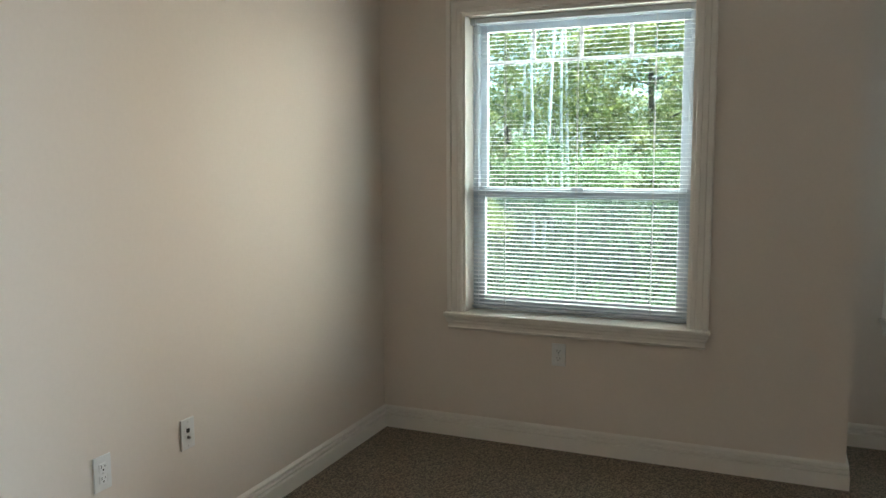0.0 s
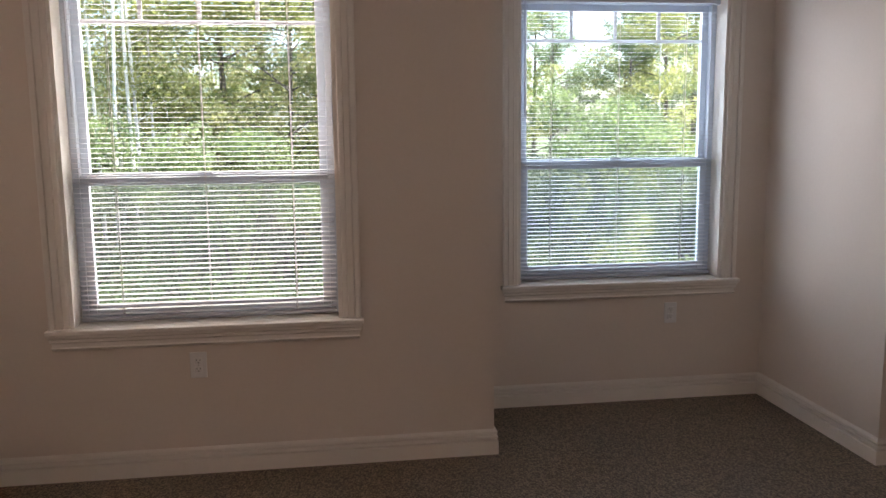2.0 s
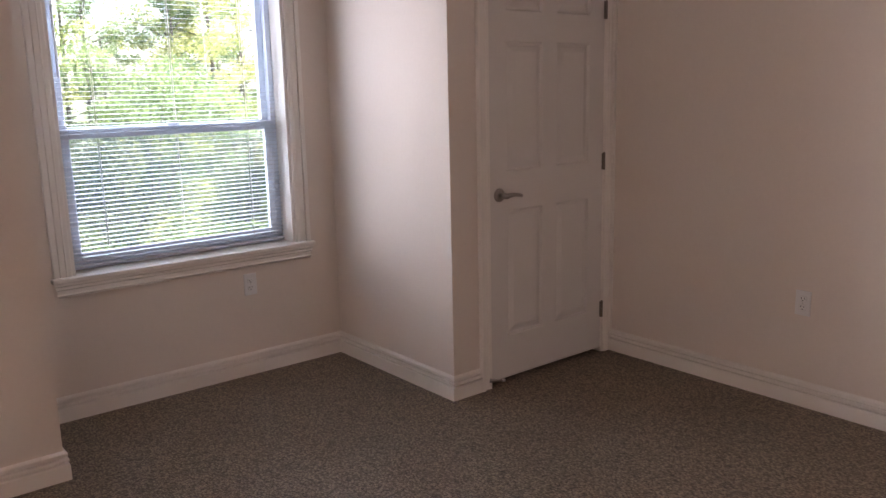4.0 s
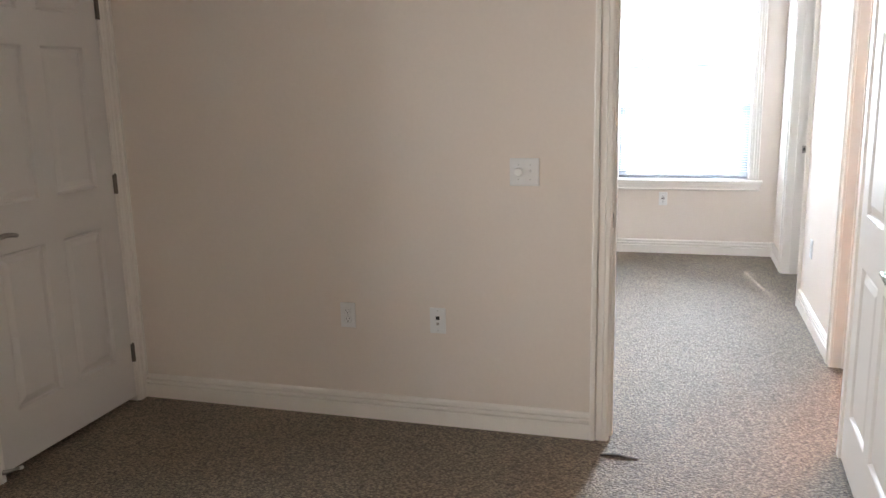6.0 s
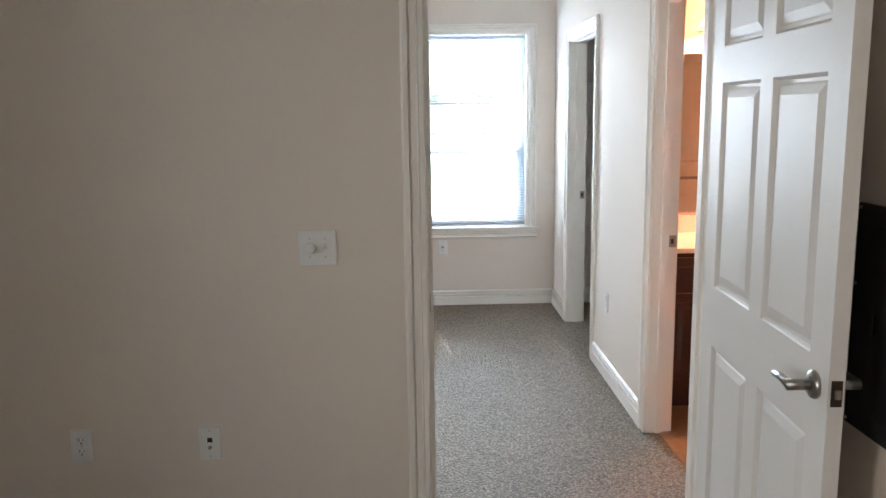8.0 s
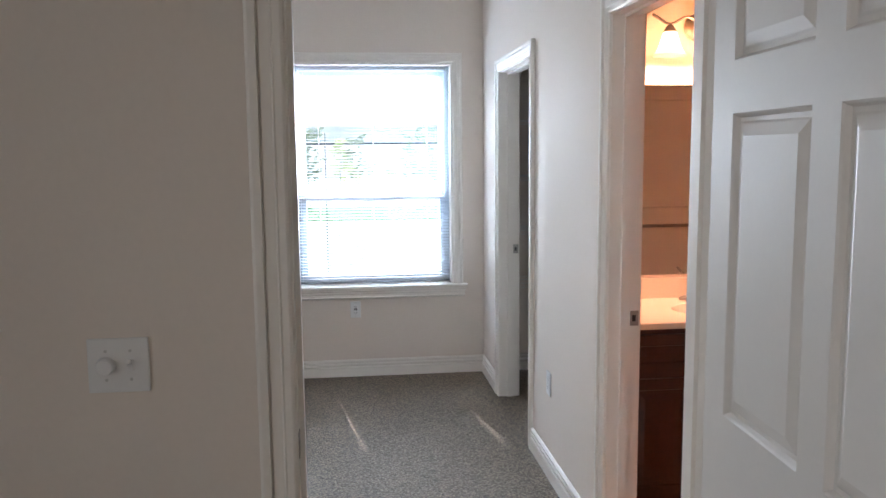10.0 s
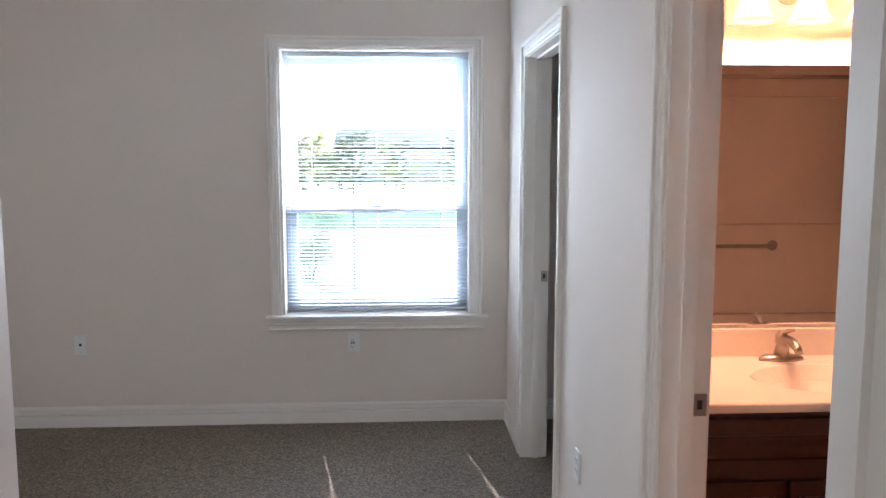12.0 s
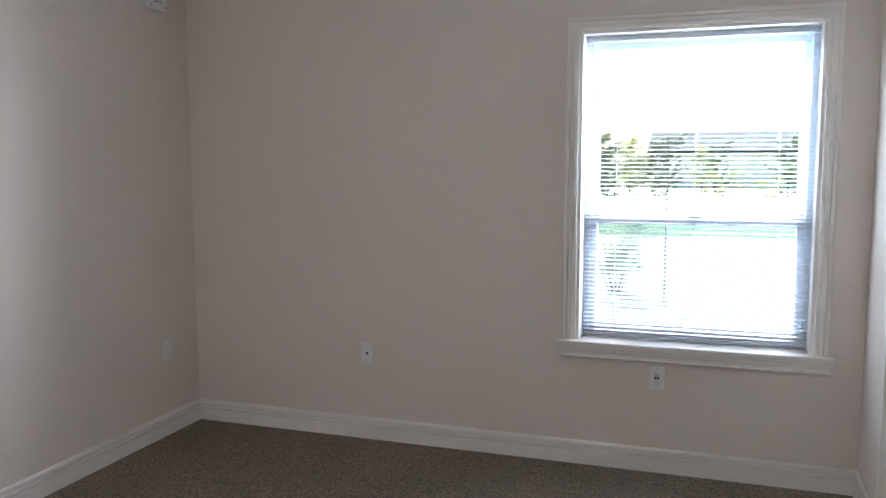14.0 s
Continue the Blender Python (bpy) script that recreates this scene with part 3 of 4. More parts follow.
def lever(parent, m, flip=1):
    """Lever handle: rose, neck and a curved lever that runs along +x times flip; -y is out of the door."""
    bm = bmesh.new()
    lathe(bm, [(0.0, 0.002), (0.033, 0.002), (0.033, -0.006), (0.029, -0.011), (0.014, -0.013), (0.012, -0.013), (0.0, -0.013)], (0, 0, 0), "y", 28)
    bm.transform(m)
    h = part("handle", bm, NICKEL, parent, "satin nickel lever handle", True)
    bm = bmesh.new()
    tube(bm, [(0, -0.010, 0), (0, -0.064, 0)], [0.0135, 0.013], 14)
    tube(bm, [(-0.010 * flip, -0.056, 0), (0.012 * flip, -0.057, 0.001), (0.045 * flip, -0.058, 0.004), (0.080 * flip, -0.056, -0.001), (0.105 * flip, -0.050, -0.007), (0.112 * flip, -0.042, -0.008)], [0.010, 0.0115, 0.0095, 0.009, 0.0085, 0.007], 12)
    bm.transform(m)
    part("lever", bm, NICKEL, h, "", True)
    return h


def hinge(parent, m):
    bm = bmesh.new()
    tube(bm, [(0, -0.006, -0.045), (0, -0.006, 0.045)], 0.0065, 10)
    tube(bm, [(0, -0.006, 0.045), (0, -0.006, 0.050)], [0.0045, 0.003], 8)
    box(bm, -0.012, 0.012, -0.004, 0.0005, -0.044, 0.044)
    bm.transform(m)
    return part("hinge", bm, BRONZE, parent, "dark bronze butt hinge")


def strike(parent, m):
    """Strike plate with a latch hole, on a jamb face; local -y out of the jamb."""
    bm = boxes((-0.016, -0.008, -0.002, 0, -0.028, 0.028), (0.006, 0.016, -0.002, 0, -0.028, 0.028), (-0.008, 0.006, -0.002, 0, -0.028, -0.012), (-0.008, 0.006, -0.002, 0, 0.012, 0.028))
    bm.transform(m)
    s = part("strike_plate", bm, NICKEL, parent, "satin nickel strike plate")
    bm = boxes((-0.0079, 0.0059, -0.0008, 0.0, -0.0119, 0.0119))
    bm.transform(m)
    part("latch_hole", bm, SLOT, s)


# closed closet door in the first room
ROWS_C = ((0.245, 0.885), (1.075, 1.69), (1.83, 1.925))
ROWS_E = ((0.24, 0.82), (1.01, 1.64), (1.745, 1.925))
d1 = thing("door_1", Matrix.Identity(4), "closed white six-panel closet door with nickel lever", "door", kind="structure")
door_trim("closet", M_CLOS, *DOOR_C, 0.12, d1, both=False, stop=False)
ML = on_wall((DOOR_C[0] + 0.020, CLOSET + 0.003, 0), (1, 0, 0), (0, -1, 0))
leaf(d1, ML, DOOR_C[1] - DOOR_C[0] - 0.040, HEAD - 0.022, ROWS_C)
lever(d1, ML @ pose(0.060, 0, 0.965))
for z in (0.25, 1.075, 1.86):
    hinge(d1, on_wall((DOOR_C[1] - 0.018, CLOSET, z), (1, 0, 0), (0, -1, 0)))

# door between the rooms, open into the first room
d2 = thing("door_2", Matrix.Identity(4), "white six-panel door standing open at a right angle", "door", kind="structure")
door_trim("passage", M_EAST, -DOOR_E[1], -DOOR_E[0], 0.12, d2)
LW = 0.895
AJAR = radians(2.6)
ML = on_wall((EAST - 0.016, -3.575, 0), (-math.cos(AJAR), math.sin(AJAR), 0), (math.sin(AJAR), math.cos(AJAR), 0))
leaf(d2, ML, LW, HEAD - 0.022, ROWS_E, stile=0.100, mid=0.086)
h2 = lever(d2, ML @ pose(LW - 0.065, 0, 0.945), -1)
lever(d2, ML @ pose(LW - 0.065, 0.036, 0.945, 0, 0, 180), 1)
bm = rboxes(0.001, (LW - 0.0005, LW + 0.0012, 0.006, 0.031, 0.945 - 0.030, 0.945 + 0.030))
bm.transform(ML)
lp = part("latch_plate", bm, LATCH, d2, "dark bronze latch plate")
bm = bmesh.new()
rbox(bm, LW, LW + 0.010, 0.012, 0.026, 0.934, 0.956, 0.003)
bm.transform(ML)
part("latch_bolt", bm, NICKEL, lp)
for z in (0.25, 1.075, 1.86):
    hinge(d2, pose(EAST - 0.004, DOOR_E[0] + 0.004, z, 0, 0, 90))
strike(d2, on_wall((EAST + 0.020, DOOR_E[1] - 0.018, 0.945), (1, 0, 0), (0, -1, 0)))

# bathroom and closet openings in the far room
d3 = thing("door_3", Matrix.Identity(4), "open doorway to the bathroom with moulded casing", "doorway", kind="structure")
door_trim("bath", M_SOUTH, *DOOR_BATH, 0.115, d3)
strike(d3, on_wall((DOOR_BATH[1] - 0.018, SOUTH - 0.100, 0.95), (0, -1, 0), (-1, 0, 0)))
d4 = thing("door_4", Matrix.Identity(4), "open doorway to the shelved closet with moulded casing", "doorway", kind="structure")
door_trim("pantry", M_SOUTH, *DOOR_PANTRY, 0.115, d4)
strike(d4, on_wall((DOOR_PANTRY[1] - 0.018, SOUTH - 0.100, 0.955), (0, -1, 0), (-1, 0, 0)))


# ---- wall plates ----
def plate(name, m, label, kind, w=0.072, h=0.116):
    """A bevelled wall plate with its device; local x along the wall, -y out of it."""
    p = thing(name, m, label, "wall plate")
    bm = bmesh.new()
    rbox(bm, -w / 2, w / 2, -0.0065, 0.0, -h / 2, h / 2, 0.003, 2)
    part("cover", bm, PLATE, p)

    def screw(x, z):
        bm = bmesh.new()
        lathe(bm, [(0.0, -0.0075), (0.0032, -0.0072), (0.0034, -0.006)], (x, 0, z), "y", 10)
        part("screw", bm, SCREW, p)
    if kind == "duplex":
        for z in (-0.0195, 0.0195):
            bm = rboxes(0.004, (-0.017, 0.017, -0.0085, -0.004, z - 0.0145, z + 0.0145))
            r = part("receptacle", bm, PLATE, p)
            part("slots", boxes((-0.0085, -0.006, -0.0089, -0.008, z - 0.001, z + 0.008), (0.006, 0.0085, -0.0089, -0.008, z, z + 0.007), (-0.0025, 0.0025, -0.0089, -0.008, z - 0.0105, z - 0.0055)), SLOT, r)
        screw(0, 0)
    elif kind == "usb":
        r = part("receptacle", rboxes(0.002, (-0.0165, 0.0165, -0.0085, -0.004, -0.033, 0.033)), PLATE, p)
        bs = []
        for z in (-0.021, 0.021):
            bs += [(-0.0085, -0.006, -0.0089, -0.008, z - 0.004, z + 0.005), (0.006, 0.0085, -0.0089, -0.008, z - 0.004, z + 0.004), (-0.0025, 0.0025, -0.0089, -0.008, z - 0.0115, z - 0.0065)]
        bs += [(-0.011, -0.002, -0.0089, -0.008, -0.005, 0.008), (0.002, 0.011, -0.0089, -0.008, -0.005, 0.008)]
        part("slots", boxes(*bs), SLOT, r)
        screw(0, 0.048)
        screw(0, -0.048)
    elif kind == "jack":
        part("data_jack", boxes((-0.0085, 0.0085, -0.0072, -0.006, 0.004, 0.020)), SLOT, p)
        bm = bmesh.new()
        lathe(bm, [(0.0, -0.016), (0.0045, -0.016), (0.0048, -0.008), (0.0065, -0.008), (0.0065, -0.006)], (0, 0, -0.014), "y", 12)
        part("coax_jack", bm, NICKEL, p)
        screw(0, 0.045)
        screw(0, -0.045)
    elif kind == "phone":
        part("data_jack", boxes((-0.007, 0.007, -0.0072, -0.006, -0.007, 0.007)), SLOT, p)
        screw(0, 0.045)
        screw(0, -0.045)
    elif kind == "dimmer":
        bm = bmesh.new()
        lathe(bm, [(0.0, -0.024), (0.0155, -0.024), (0.0175, -0.021), (0.0185, -0.008), (0.0195, -0.006)], (-w * 0.2, 0, 0), "y", 24)
        part("dimmer_knob", bm, PLATE, p, "round white dimmer knob")
        part("toggle_slot", rboxes(0.001, (w * 0.2 - 0.006, w * 0.2 + 0.006, -0.0085, -0.005, -0.0125, 0.0125)), PLATE, p)
        bm = rboxes(0.0015, (-0.004, 0.004, -0.016, 0.0, -0.005, 0.005))
        bm.transform(pose(w * 0.2, -0.006, 0.004, -25, 0, 0))
        part("toggle", bm, PLATE, p)
        for x in (-w * 0.2, w * 0.2):
            screw(x, 0.030)
            screw(x, -0.030)
    elif kind == "toggle":
        for x in (-w * 0.2, w * 0.2):
            bm = rboxes(0.0015, (-0.004, 0.004, -0.016, 0.0, -0.005, 0.005))
            bm.transform(pose(x, -0.006, 0.003, -25, 0, 0))
            part("toggle", bm, PLATE, p)
    return p


DUP = "white duplex outlet plate low on the wall"
plate("outlet", M_W @ pose(-2.006, 0, 0.482), DUP, "duplex")
plate("jack_plate", M_W @ pose(-1.601, 0, 0.480), "white data and coax jack plate on the wall", "jack")
plate("outlet", M_N1 @ pose(0.987, 0, 0.494), "white duplex outlet plate below the window", "duplex")
plate("outlet", M_N2 @ pose(3.425, 0, 0.490), "white duplex outlet plate below the bay window", "duplex")
plate("outlet", M_EAST @ pose(1.512, 0, 0.486), DUP, "duplex")
plate("jack_plate", M_EAST @ pose(1.935, 0, 0.485), "white data and coax jack plate on the wall", "jack")
plate("dimmer_switch", M_EAST @ pose(2.319, 0, 1.140), "white two-gang plate with round dimmer and toggle", "dimmer", 0.122, 0.114)
plate("outlet", M_FAR @ pose(2.826, 0, 0.477), "white outlet plate with usb ports below the window", "usb")
plate("jack_plate", M_FAR @ pose(1.268, 0, 0.485), "white single jack plate on the wall", "phone")
plate("outlet", on_wall((7.113, SOUTH, 0.456), (-1, 0, 0), (0, 1, 0)), "white duplex outlet plate between the doorways", "duplex")
plate("outlet", M_NB @ pose(8.713, 0, 0.490), DUP, "duplex")
plate("light_switch", on_wall((4.74, SOUTH, 1.16), (-1, 0, 0), (0, 1, 0)), "white two-gang light switch behind the open door", "toggle", 0.116, 0.114)

# alarm box high on the wall of the far room
al = thing("alarm_sounder", M_NB @ pose(8.70, 0, 2.445), "white square alarm sounder high on the wall", "alarm")
part("housing", rboxes(0.010, (-0.075, 0.075, -0.045, -0.002, -0.085, 0.085)), PLATE, al)
part("lens", rboxes(0.004, (-0.022, 0.022, -0.052, -0.044, 0.01, 0.055)), PLATE, al)
part("grille_slot", boxes((-0.03, 0.03, -0.0462, -0.044, -0.050, -0.046)), SLOT, al)
for x in (-0.06, 0.06):
    part("screw_hole", boxes((x - 0.004, x + 0.004, -0.0462, -0.044, -0.072, -0.064)), SLOT, al)

# breaker panel on the short wall behind the open door
bp = thing("breaker_panel", on_wall((4.473, SOUTH, 0.775), (-1, 0, 0), (0, 1, 0)), "black enamelled electrical breaker panel mounted on the wall", "breaker panel")
part("trim_plate", rboxes(0.004, (0, 0.40, -0.014, -0.001, 0, 0.56)), BLACK, bp)
pd = part("panel_door", rboxes(0.003, (0.085, 0.36, -0.019, -0.0142, 0.05, 0.51)), BLACK, bp)
part("latch", rboxes(0.002, (0.093, 0.112, -0.024, -0.0192, 0.255, 0.30)), BLACK, pd)
for x, z in ((0.012, 0.012), (0.012, 0.548), (0.388, 0.012), (0.388, 0.548), (0.012, 0.36)):
    bm = bmesh.new()
    lathe(bm, [(0, -0.017), (0.004, -0.0165), (0.005, -0.0138)], (x, 0, z), "y", 8)
    part("screw", bm, NICKEL, bp)

# sprung door stop at the foot of the closet door casing
ds = thing("door_stop", pose(DOOR_C[0] - 0.01, CLOSET - 0.024, 0.048), "small nickel door stop with white rubber tip", "door stop")
bm = bmesh.new()
tube(bm, [(0, 0.003, 0), (0.004, -0.006, 0), (0.055, -0.024, -0.004)], [0.011, 0.009, 0.0045], 10)
part("rod", bm, NICKEL, ds)
bm = bmesh.new()
tube(bm, [(0.054, -0.0237, -0.004), (0.068, -0.0285, -0.005)], [0.008, 0.0075], 10)
part("tip", bm, RUBBER, ds, "white rubber tip")

# lifted carpet edge at the threshold
bm = bmesh.new()
cols = []
for i in range(9):
    f = i / 8
    lift = 0.010 * math.sin(math.pi * min(1, f * 1.2)) if f < 0.83 else 0.002
    y = -2.655 - 0.15 * f
    x = 4.962 + 0.008 * math.sin(4 * f)
    cols.append([bm.verts.new((x + dx, y, z)) for dx, z in ((-0.004, 0.001), (-0.006, 0.001 + lift), (0.006, 0.004 + lift * 0.7), (0.016, 0.001))])
for a, b in zip(cols, cols[1:]):
    for k in range(3):
        bm.faces.new((a[k], a[k + 1], b[k + 1], b[k]))
tagged(link("carpet_seam", bm, material("frayed_edge", (0.06, 0.05, 0.04), 0.95, vary=0.3)), "dark lifted frayed carpet seam at the doorway", "carpet seam")


# ---- bathroom ----
VX, VY0, VY1, VZ = 6.485, -5.15, SOUTH_B, 0.875
vc = thing("vanity_cabinet", pose(0, 0, 0), "dark cherry wood vanity cabinet under the countertop", "cabinet")
part("body", boxes((VX + 0.045, VX + 0.063, VY0 + 0.01, VY1 - 0.004, 0.10, VZ - 0.027), (VX + 0.063, 7.029, VY0 + 0.01, VY0 + 0.028, 0.10, VZ - 0.027), (VX + 0.063, 7.029, VY1 - 0.022, VY1 - 0.004, 0.10, VZ - 0.027), (VX + 0.063, 7.029, VY0 + 0.028, VY1 - 0.022, 0.10, 0.118), (VX + 0.11, 7.029, VY0 + 0.01, VY1 - 0.004, 0.005, 0.10)), CHERRY, vc)


def raised_front(nm, y0, y1, z0, z1, handle_y=None):
    bm = bmesh.new()
    x = VX + 0.045
    rings = []
    for ins, dep in ((0, 0.0), (0.0, 0.018), (0.045, 0.018), (0.050, 0.011), (0.062, 0.011), (0.085, 0.017)):
        rings.append([bm.verts.new(q) for q in ((x - dep, y0 + ins, z0 + ins), (x - dep, y1 - ins, z0 + ins), (x - dep, y1 - ins, z1 - ins), (x - dep, y0 + ins, z1 - ins))])
    for a, b in zip(rings, rings[1:]):
        for k in range(4):
            bm.faces.new((a[k], a[(k + 1) % 4], b[(k + 1) % 4], b[k]))
    bm.faces.new(rings[-1])
    d = part(nm, bm, CHERRY, vc)
    if handle_y is not None:
        bm = bmesh.new()
        zt = z1 - 0.05
        tube(bm, [(x - 0.016, handle_y, zt), (x - 0.040, handle_y, zt - 0.012), (x - 0.046, handle_y, zt - 0.05), (x - 0.040, handle_y, zt - 0.088), (x - 0.016, handle_y, zt - 0.10)], [0.005, 0.0045, 0.004, 0.0045, 0.005], 8)
        part("handle", bm, NICKEL, d, "curved nickel pull", True)


raised_front("false_drawer", -4.50, -3.90, 0.655, 0.82)
raised_front("false_drawer", -5.12, -4.515, 0.655, 0.82)
raised_front("cabinet_door", -4.195, -3.90, 0.13, 0.635, -4.165)
raised_front("cabinet_door", -4.505, -4.21, 0.13, 0.635, -4.24)
raised_front("cabinet_door", -4.81, -4.52, 0.13, 0.635, -4.78)
raised_front("cabinet_door", -5.12, -4.825, 0.13, 0.635, -4.86)

# countertop with an oval bowl formed in it
ct = thing("countertop", pose(0, 0, 0), "cream cultured marble countertop with integral oval bowl", "countertop")
bm = bmesh.new()
SX, SY, RX, RY = 6.735, -4.43, 0.165, 0.245
n = 48
x0, x1, y0, y1 = VX, 7.012, VY0, VY1 - 0.002
outer, rings = [], []
for k in range(n):
    a = 2 * math.pi * k / n
    c, s = math.cos(a), math.sin(a)
    tx = (x1 - SX) / c if c > 1e-6 else ((x0 - SX) / c if c < -1e-6 else 1e9)
    ty = (y1 - SY) / s if s > 1e-6 else ((y0 - SY) / s if s < -1e-6 else 1e9)
    t = min(tx, ty)
    outer.append((SX + c * t, SY + s * t))
for corner in ((x0, y0), (x1, y0), (x0, y1), (x1, y1)):
    i = min(range(n), key=lambda q: (outer[q][0] - corner[0]) ** 2 + (outer[q][1] - corner[1]) ** 2)
    outer[i] = corner
rings.append([bm.verts.new((x, y, VZ - 0.026)) for x, y in outer])
rings.append([bm.verts.new((x, y, VZ - 0.004)) for x, y in outer])
rings.append([bm.verts.new((x + (0.004 if x < x0 + 0.001 else 0), y, VZ)) for x, y in outer])
for f, dz in ((1.0, 0.0), (0.97, -0.003), (0.90, -0.02), (0.78, -0.048), (0.6, -0.075), (0.35, -0.09), (0.1, -0.095)):
    rings.append([bm.verts.new((SX + RX * f * math.cos(2 * math.pi * k / n), SY + RY * f * math.sin(2 * math.pi * k / n), VZ + dz)) for k in range(n)])
for a, b in zip(rings, rings[1:]):
    for k in range(n):
        bm.faces.new((a[k], a[(k + 1) % n], b[(k + 1) % n], b[k]))
bm.faces.new(rings[-1])
part("top", bm, MARBLE, ct)
part("backsplash", rboxes(0.004, (7.010, 7.029, VY0, VY1 - 0.001, VZ - 0.02, 0.972)), MARBLE, ct)

fc = thing("faucet", pose(6.955, -4.385, VZ), "brushed nickel single-lever bathroom faucet", "faucet")
bm = bmesh.new()
lathe(bm, [(0.0, 0.0), (0.030, 0.0), (0.030, 0.010), (0.024, 0.018), (0.0, 0.020)], (0, 0, 0), "z", 24, 0.9, 2.6)
part("base", bm, NICKEL, fc, "", True)
bm = bmesh.new()
tube(bm, [(0, 0, 0.012), (-0.006, 0, 0.05), (-0.02, 0, 0.072), (-0.06, 0, 0.078), (-0.105, 0, 0.066), (-0.118, 0, 0.052)], [0.026, 0.022, 0.020, 0.016, 0.014, 0.013], 14)
part("spout", bm, NICKEL, fc, "", True)
bm = bmesh.new()
tube(bm, [(0.0, 0, 0.06), (0.002, 0, 0.085), (0.0, 0, 0.100)], [0.022, 0.021, 0.012], 14)
tube(bm, [(0.0, 0, 0.092), (-0.035, 0, 0.108), (-0.075, 0, 0.120)], [0.010, 0.008, 0.006], 10)
part("lever", bm, NICKEL, fc, "", True)

mi = tagged(link("vanity_mirror", boxes((7.022, 7.0285, VY0 + 0.02, VY1 - 0.02, 0.985, 1.862)), MIRROR), "large frameless vanity mirror on the wall", "mirror")

vl = thing("vanity_light", pose(7.03, -4.39, 2.118), "three-shade nickel vanity light with glowing bell shades", "wall lamp")
bm = bmesh.new()
lathe(bm, [(0.0, -0.030), (0.045, -0.028), (0.060, -0.012), (0.062, -0.001)], (0, 0, 0), "x", 28)
part("canopy", bm, NICKEL, vl, "", True)
bm = bmesh.new()
pts = []
for i in range(25):
    y = -0.27 + 0.54 * i / 24
    pts.append((-0.13 + 0.03 * math.cos(y * 10), y, 0.018 * math.cos(2 * math.pi * y / 0.185) * -1 + 0.012))
tube(bm, pts, 0.006, 8)
tube(bm, [(-0.028, 0, 0.0), (-0.105, 0, -0.004)], 0.008, 8)
part("arm", bm, NICKEL, vl, "", True)
for y in (-0.185, 0.0, 0.185):
    bm = bmesh.new()
    lathe(bm, [(0.006, 0.0), (0.014, -0.006), (0.030, -0.030), (0.030, -0.033), (0.0, -0.033)], (-0.145, y, -0.008), "z", 20)
    part("cap", bm, NICKEL, vl, "", True)
    bm = bmesh.new()
    lathe(bm, [(0.026, -0.034), (0.034, -0.050), (0.042, -0.080), (0.054, -0.110), (0.076, -0.135), (0.073, -0.136), (0.050, -0.110), (0.038, -0.080), (0.030, -0.050), (0.022, -0.036)], (-0.145, y, -0.008), "z", 28)
    sh = part("shade", bm, SHADE, vl, "frosted bell glass shade, lit", True)

tb = thing("bathtub", pose(0, 0, 0), "cream acrylic bathtub with wall surround", "bathtub")
bm = bmesh.new()
ox0, ox1, oy0, oy1 = 4.302, 5.06, -6.198, -4.66
rr = []
for ins, z in ((0, 0.005), (0, 0.47), (0.01, 0.48), (0.06, 0.48), (0.075, 0.47), (0.11, 0.18), (0.15, 0.14)):
    rr.append([bm.verts.new(q) for q in ((ox0 + ins, oy0 + ins, z), (ox1 - ins, oy0 + ins, z), (ox1 - ins, oy1 - ins, z), (ox0 + ins, oy1 - ins, z))])
for a, b in zip(rr, rr[1:]):
    for k in range(4):
        bm.faces.new((a[k], a[(k + 1) % 4], b[(k + 1) % 4], b[k]))
bm.faces.new(rr[-1])
part("tub", bm, ACRYLIC, tb)
part("surround", rboxes(0.012, (4.301, 4.330, oy0, oy1, 0.481, 1.10), (4.301, 4.318, oy0, oy1, 1.101, 1.965), (4.330, ox1, oy0, oy0 + 0.02, 0.481, 1.965), (4.319, 4.36, oy0 + 0.021, oy0 + 0.06, 1.102, 1.95)), ACRYLIC, tb)
part("partition", boxes((4.301, ox1, oy1 + 0.002, oy1 + 0.09, 0.005, TOP - 0.001)), PAINT, tb)
gb = thing("grab_bar", pose(4.331, -5.66, 0.955), "brushed nickel grab bar on the tub surround", "grab bar")
bm = bmesh.new()
tube(bm, [(0.0, 0, 0), (0.035, 0, 0), (0.045, 0.012, 0), (0.045, 0.70, 0), (0.035, 0.712, 0), (0, 0.712, 0)], 0.013, 10)
part("bar", bm, NICKEL, gb, "", True)
for y in (0, 0.712):
    bm = bmesh.new()
    lathe(bm, [(0.036, -0.0005), (0.036, 0.005), (0.018, 0.010), (0, 0.010)], (0, y, 0), "x", 20)
    part("flange", bm, NICKEL, gb)
sr = thing("shower_rod", pose(5.06, -6.199, 2.02), "brushed nickel shower curtain rod", "curtain rod")
bm = bmesh.new()
tube(bm, [(0, 0.0, 0), (0, 1.539, 0)], 0.0125, 12)
part("rod", bm, NICKEL, sr, "", True)

# ---- shelved closet ----
for z in (0.68, 1.04, 1.40, 1.77, 2.13):
    ws = thing("wire_shelf", pose(8.999, -4.99, z), "white coated wire closet shelf on the wall", "shelf", "closet shelves")
    for x, dz in ((-0.30, 0), (-0.15, 0), (-0.003, 0), (-0.30, -0.028)):
        bm = bmesh.new()
        tube(bm, [(x, 0, dz), (x, 1.12, dz)], 0.003, 6)
        part("rail", bm, WIRE, ws)
    bm = bmesh.new()
    for i in range(44):
        y = 0.01 + i * 0.0255
        tube(bm, [(-0.002, y, 0.003), (-0.299, y, 0.003), (-0.301, y, -0.026)], 0.0014, 4)
    part("wires", bm, WIRE, ws)


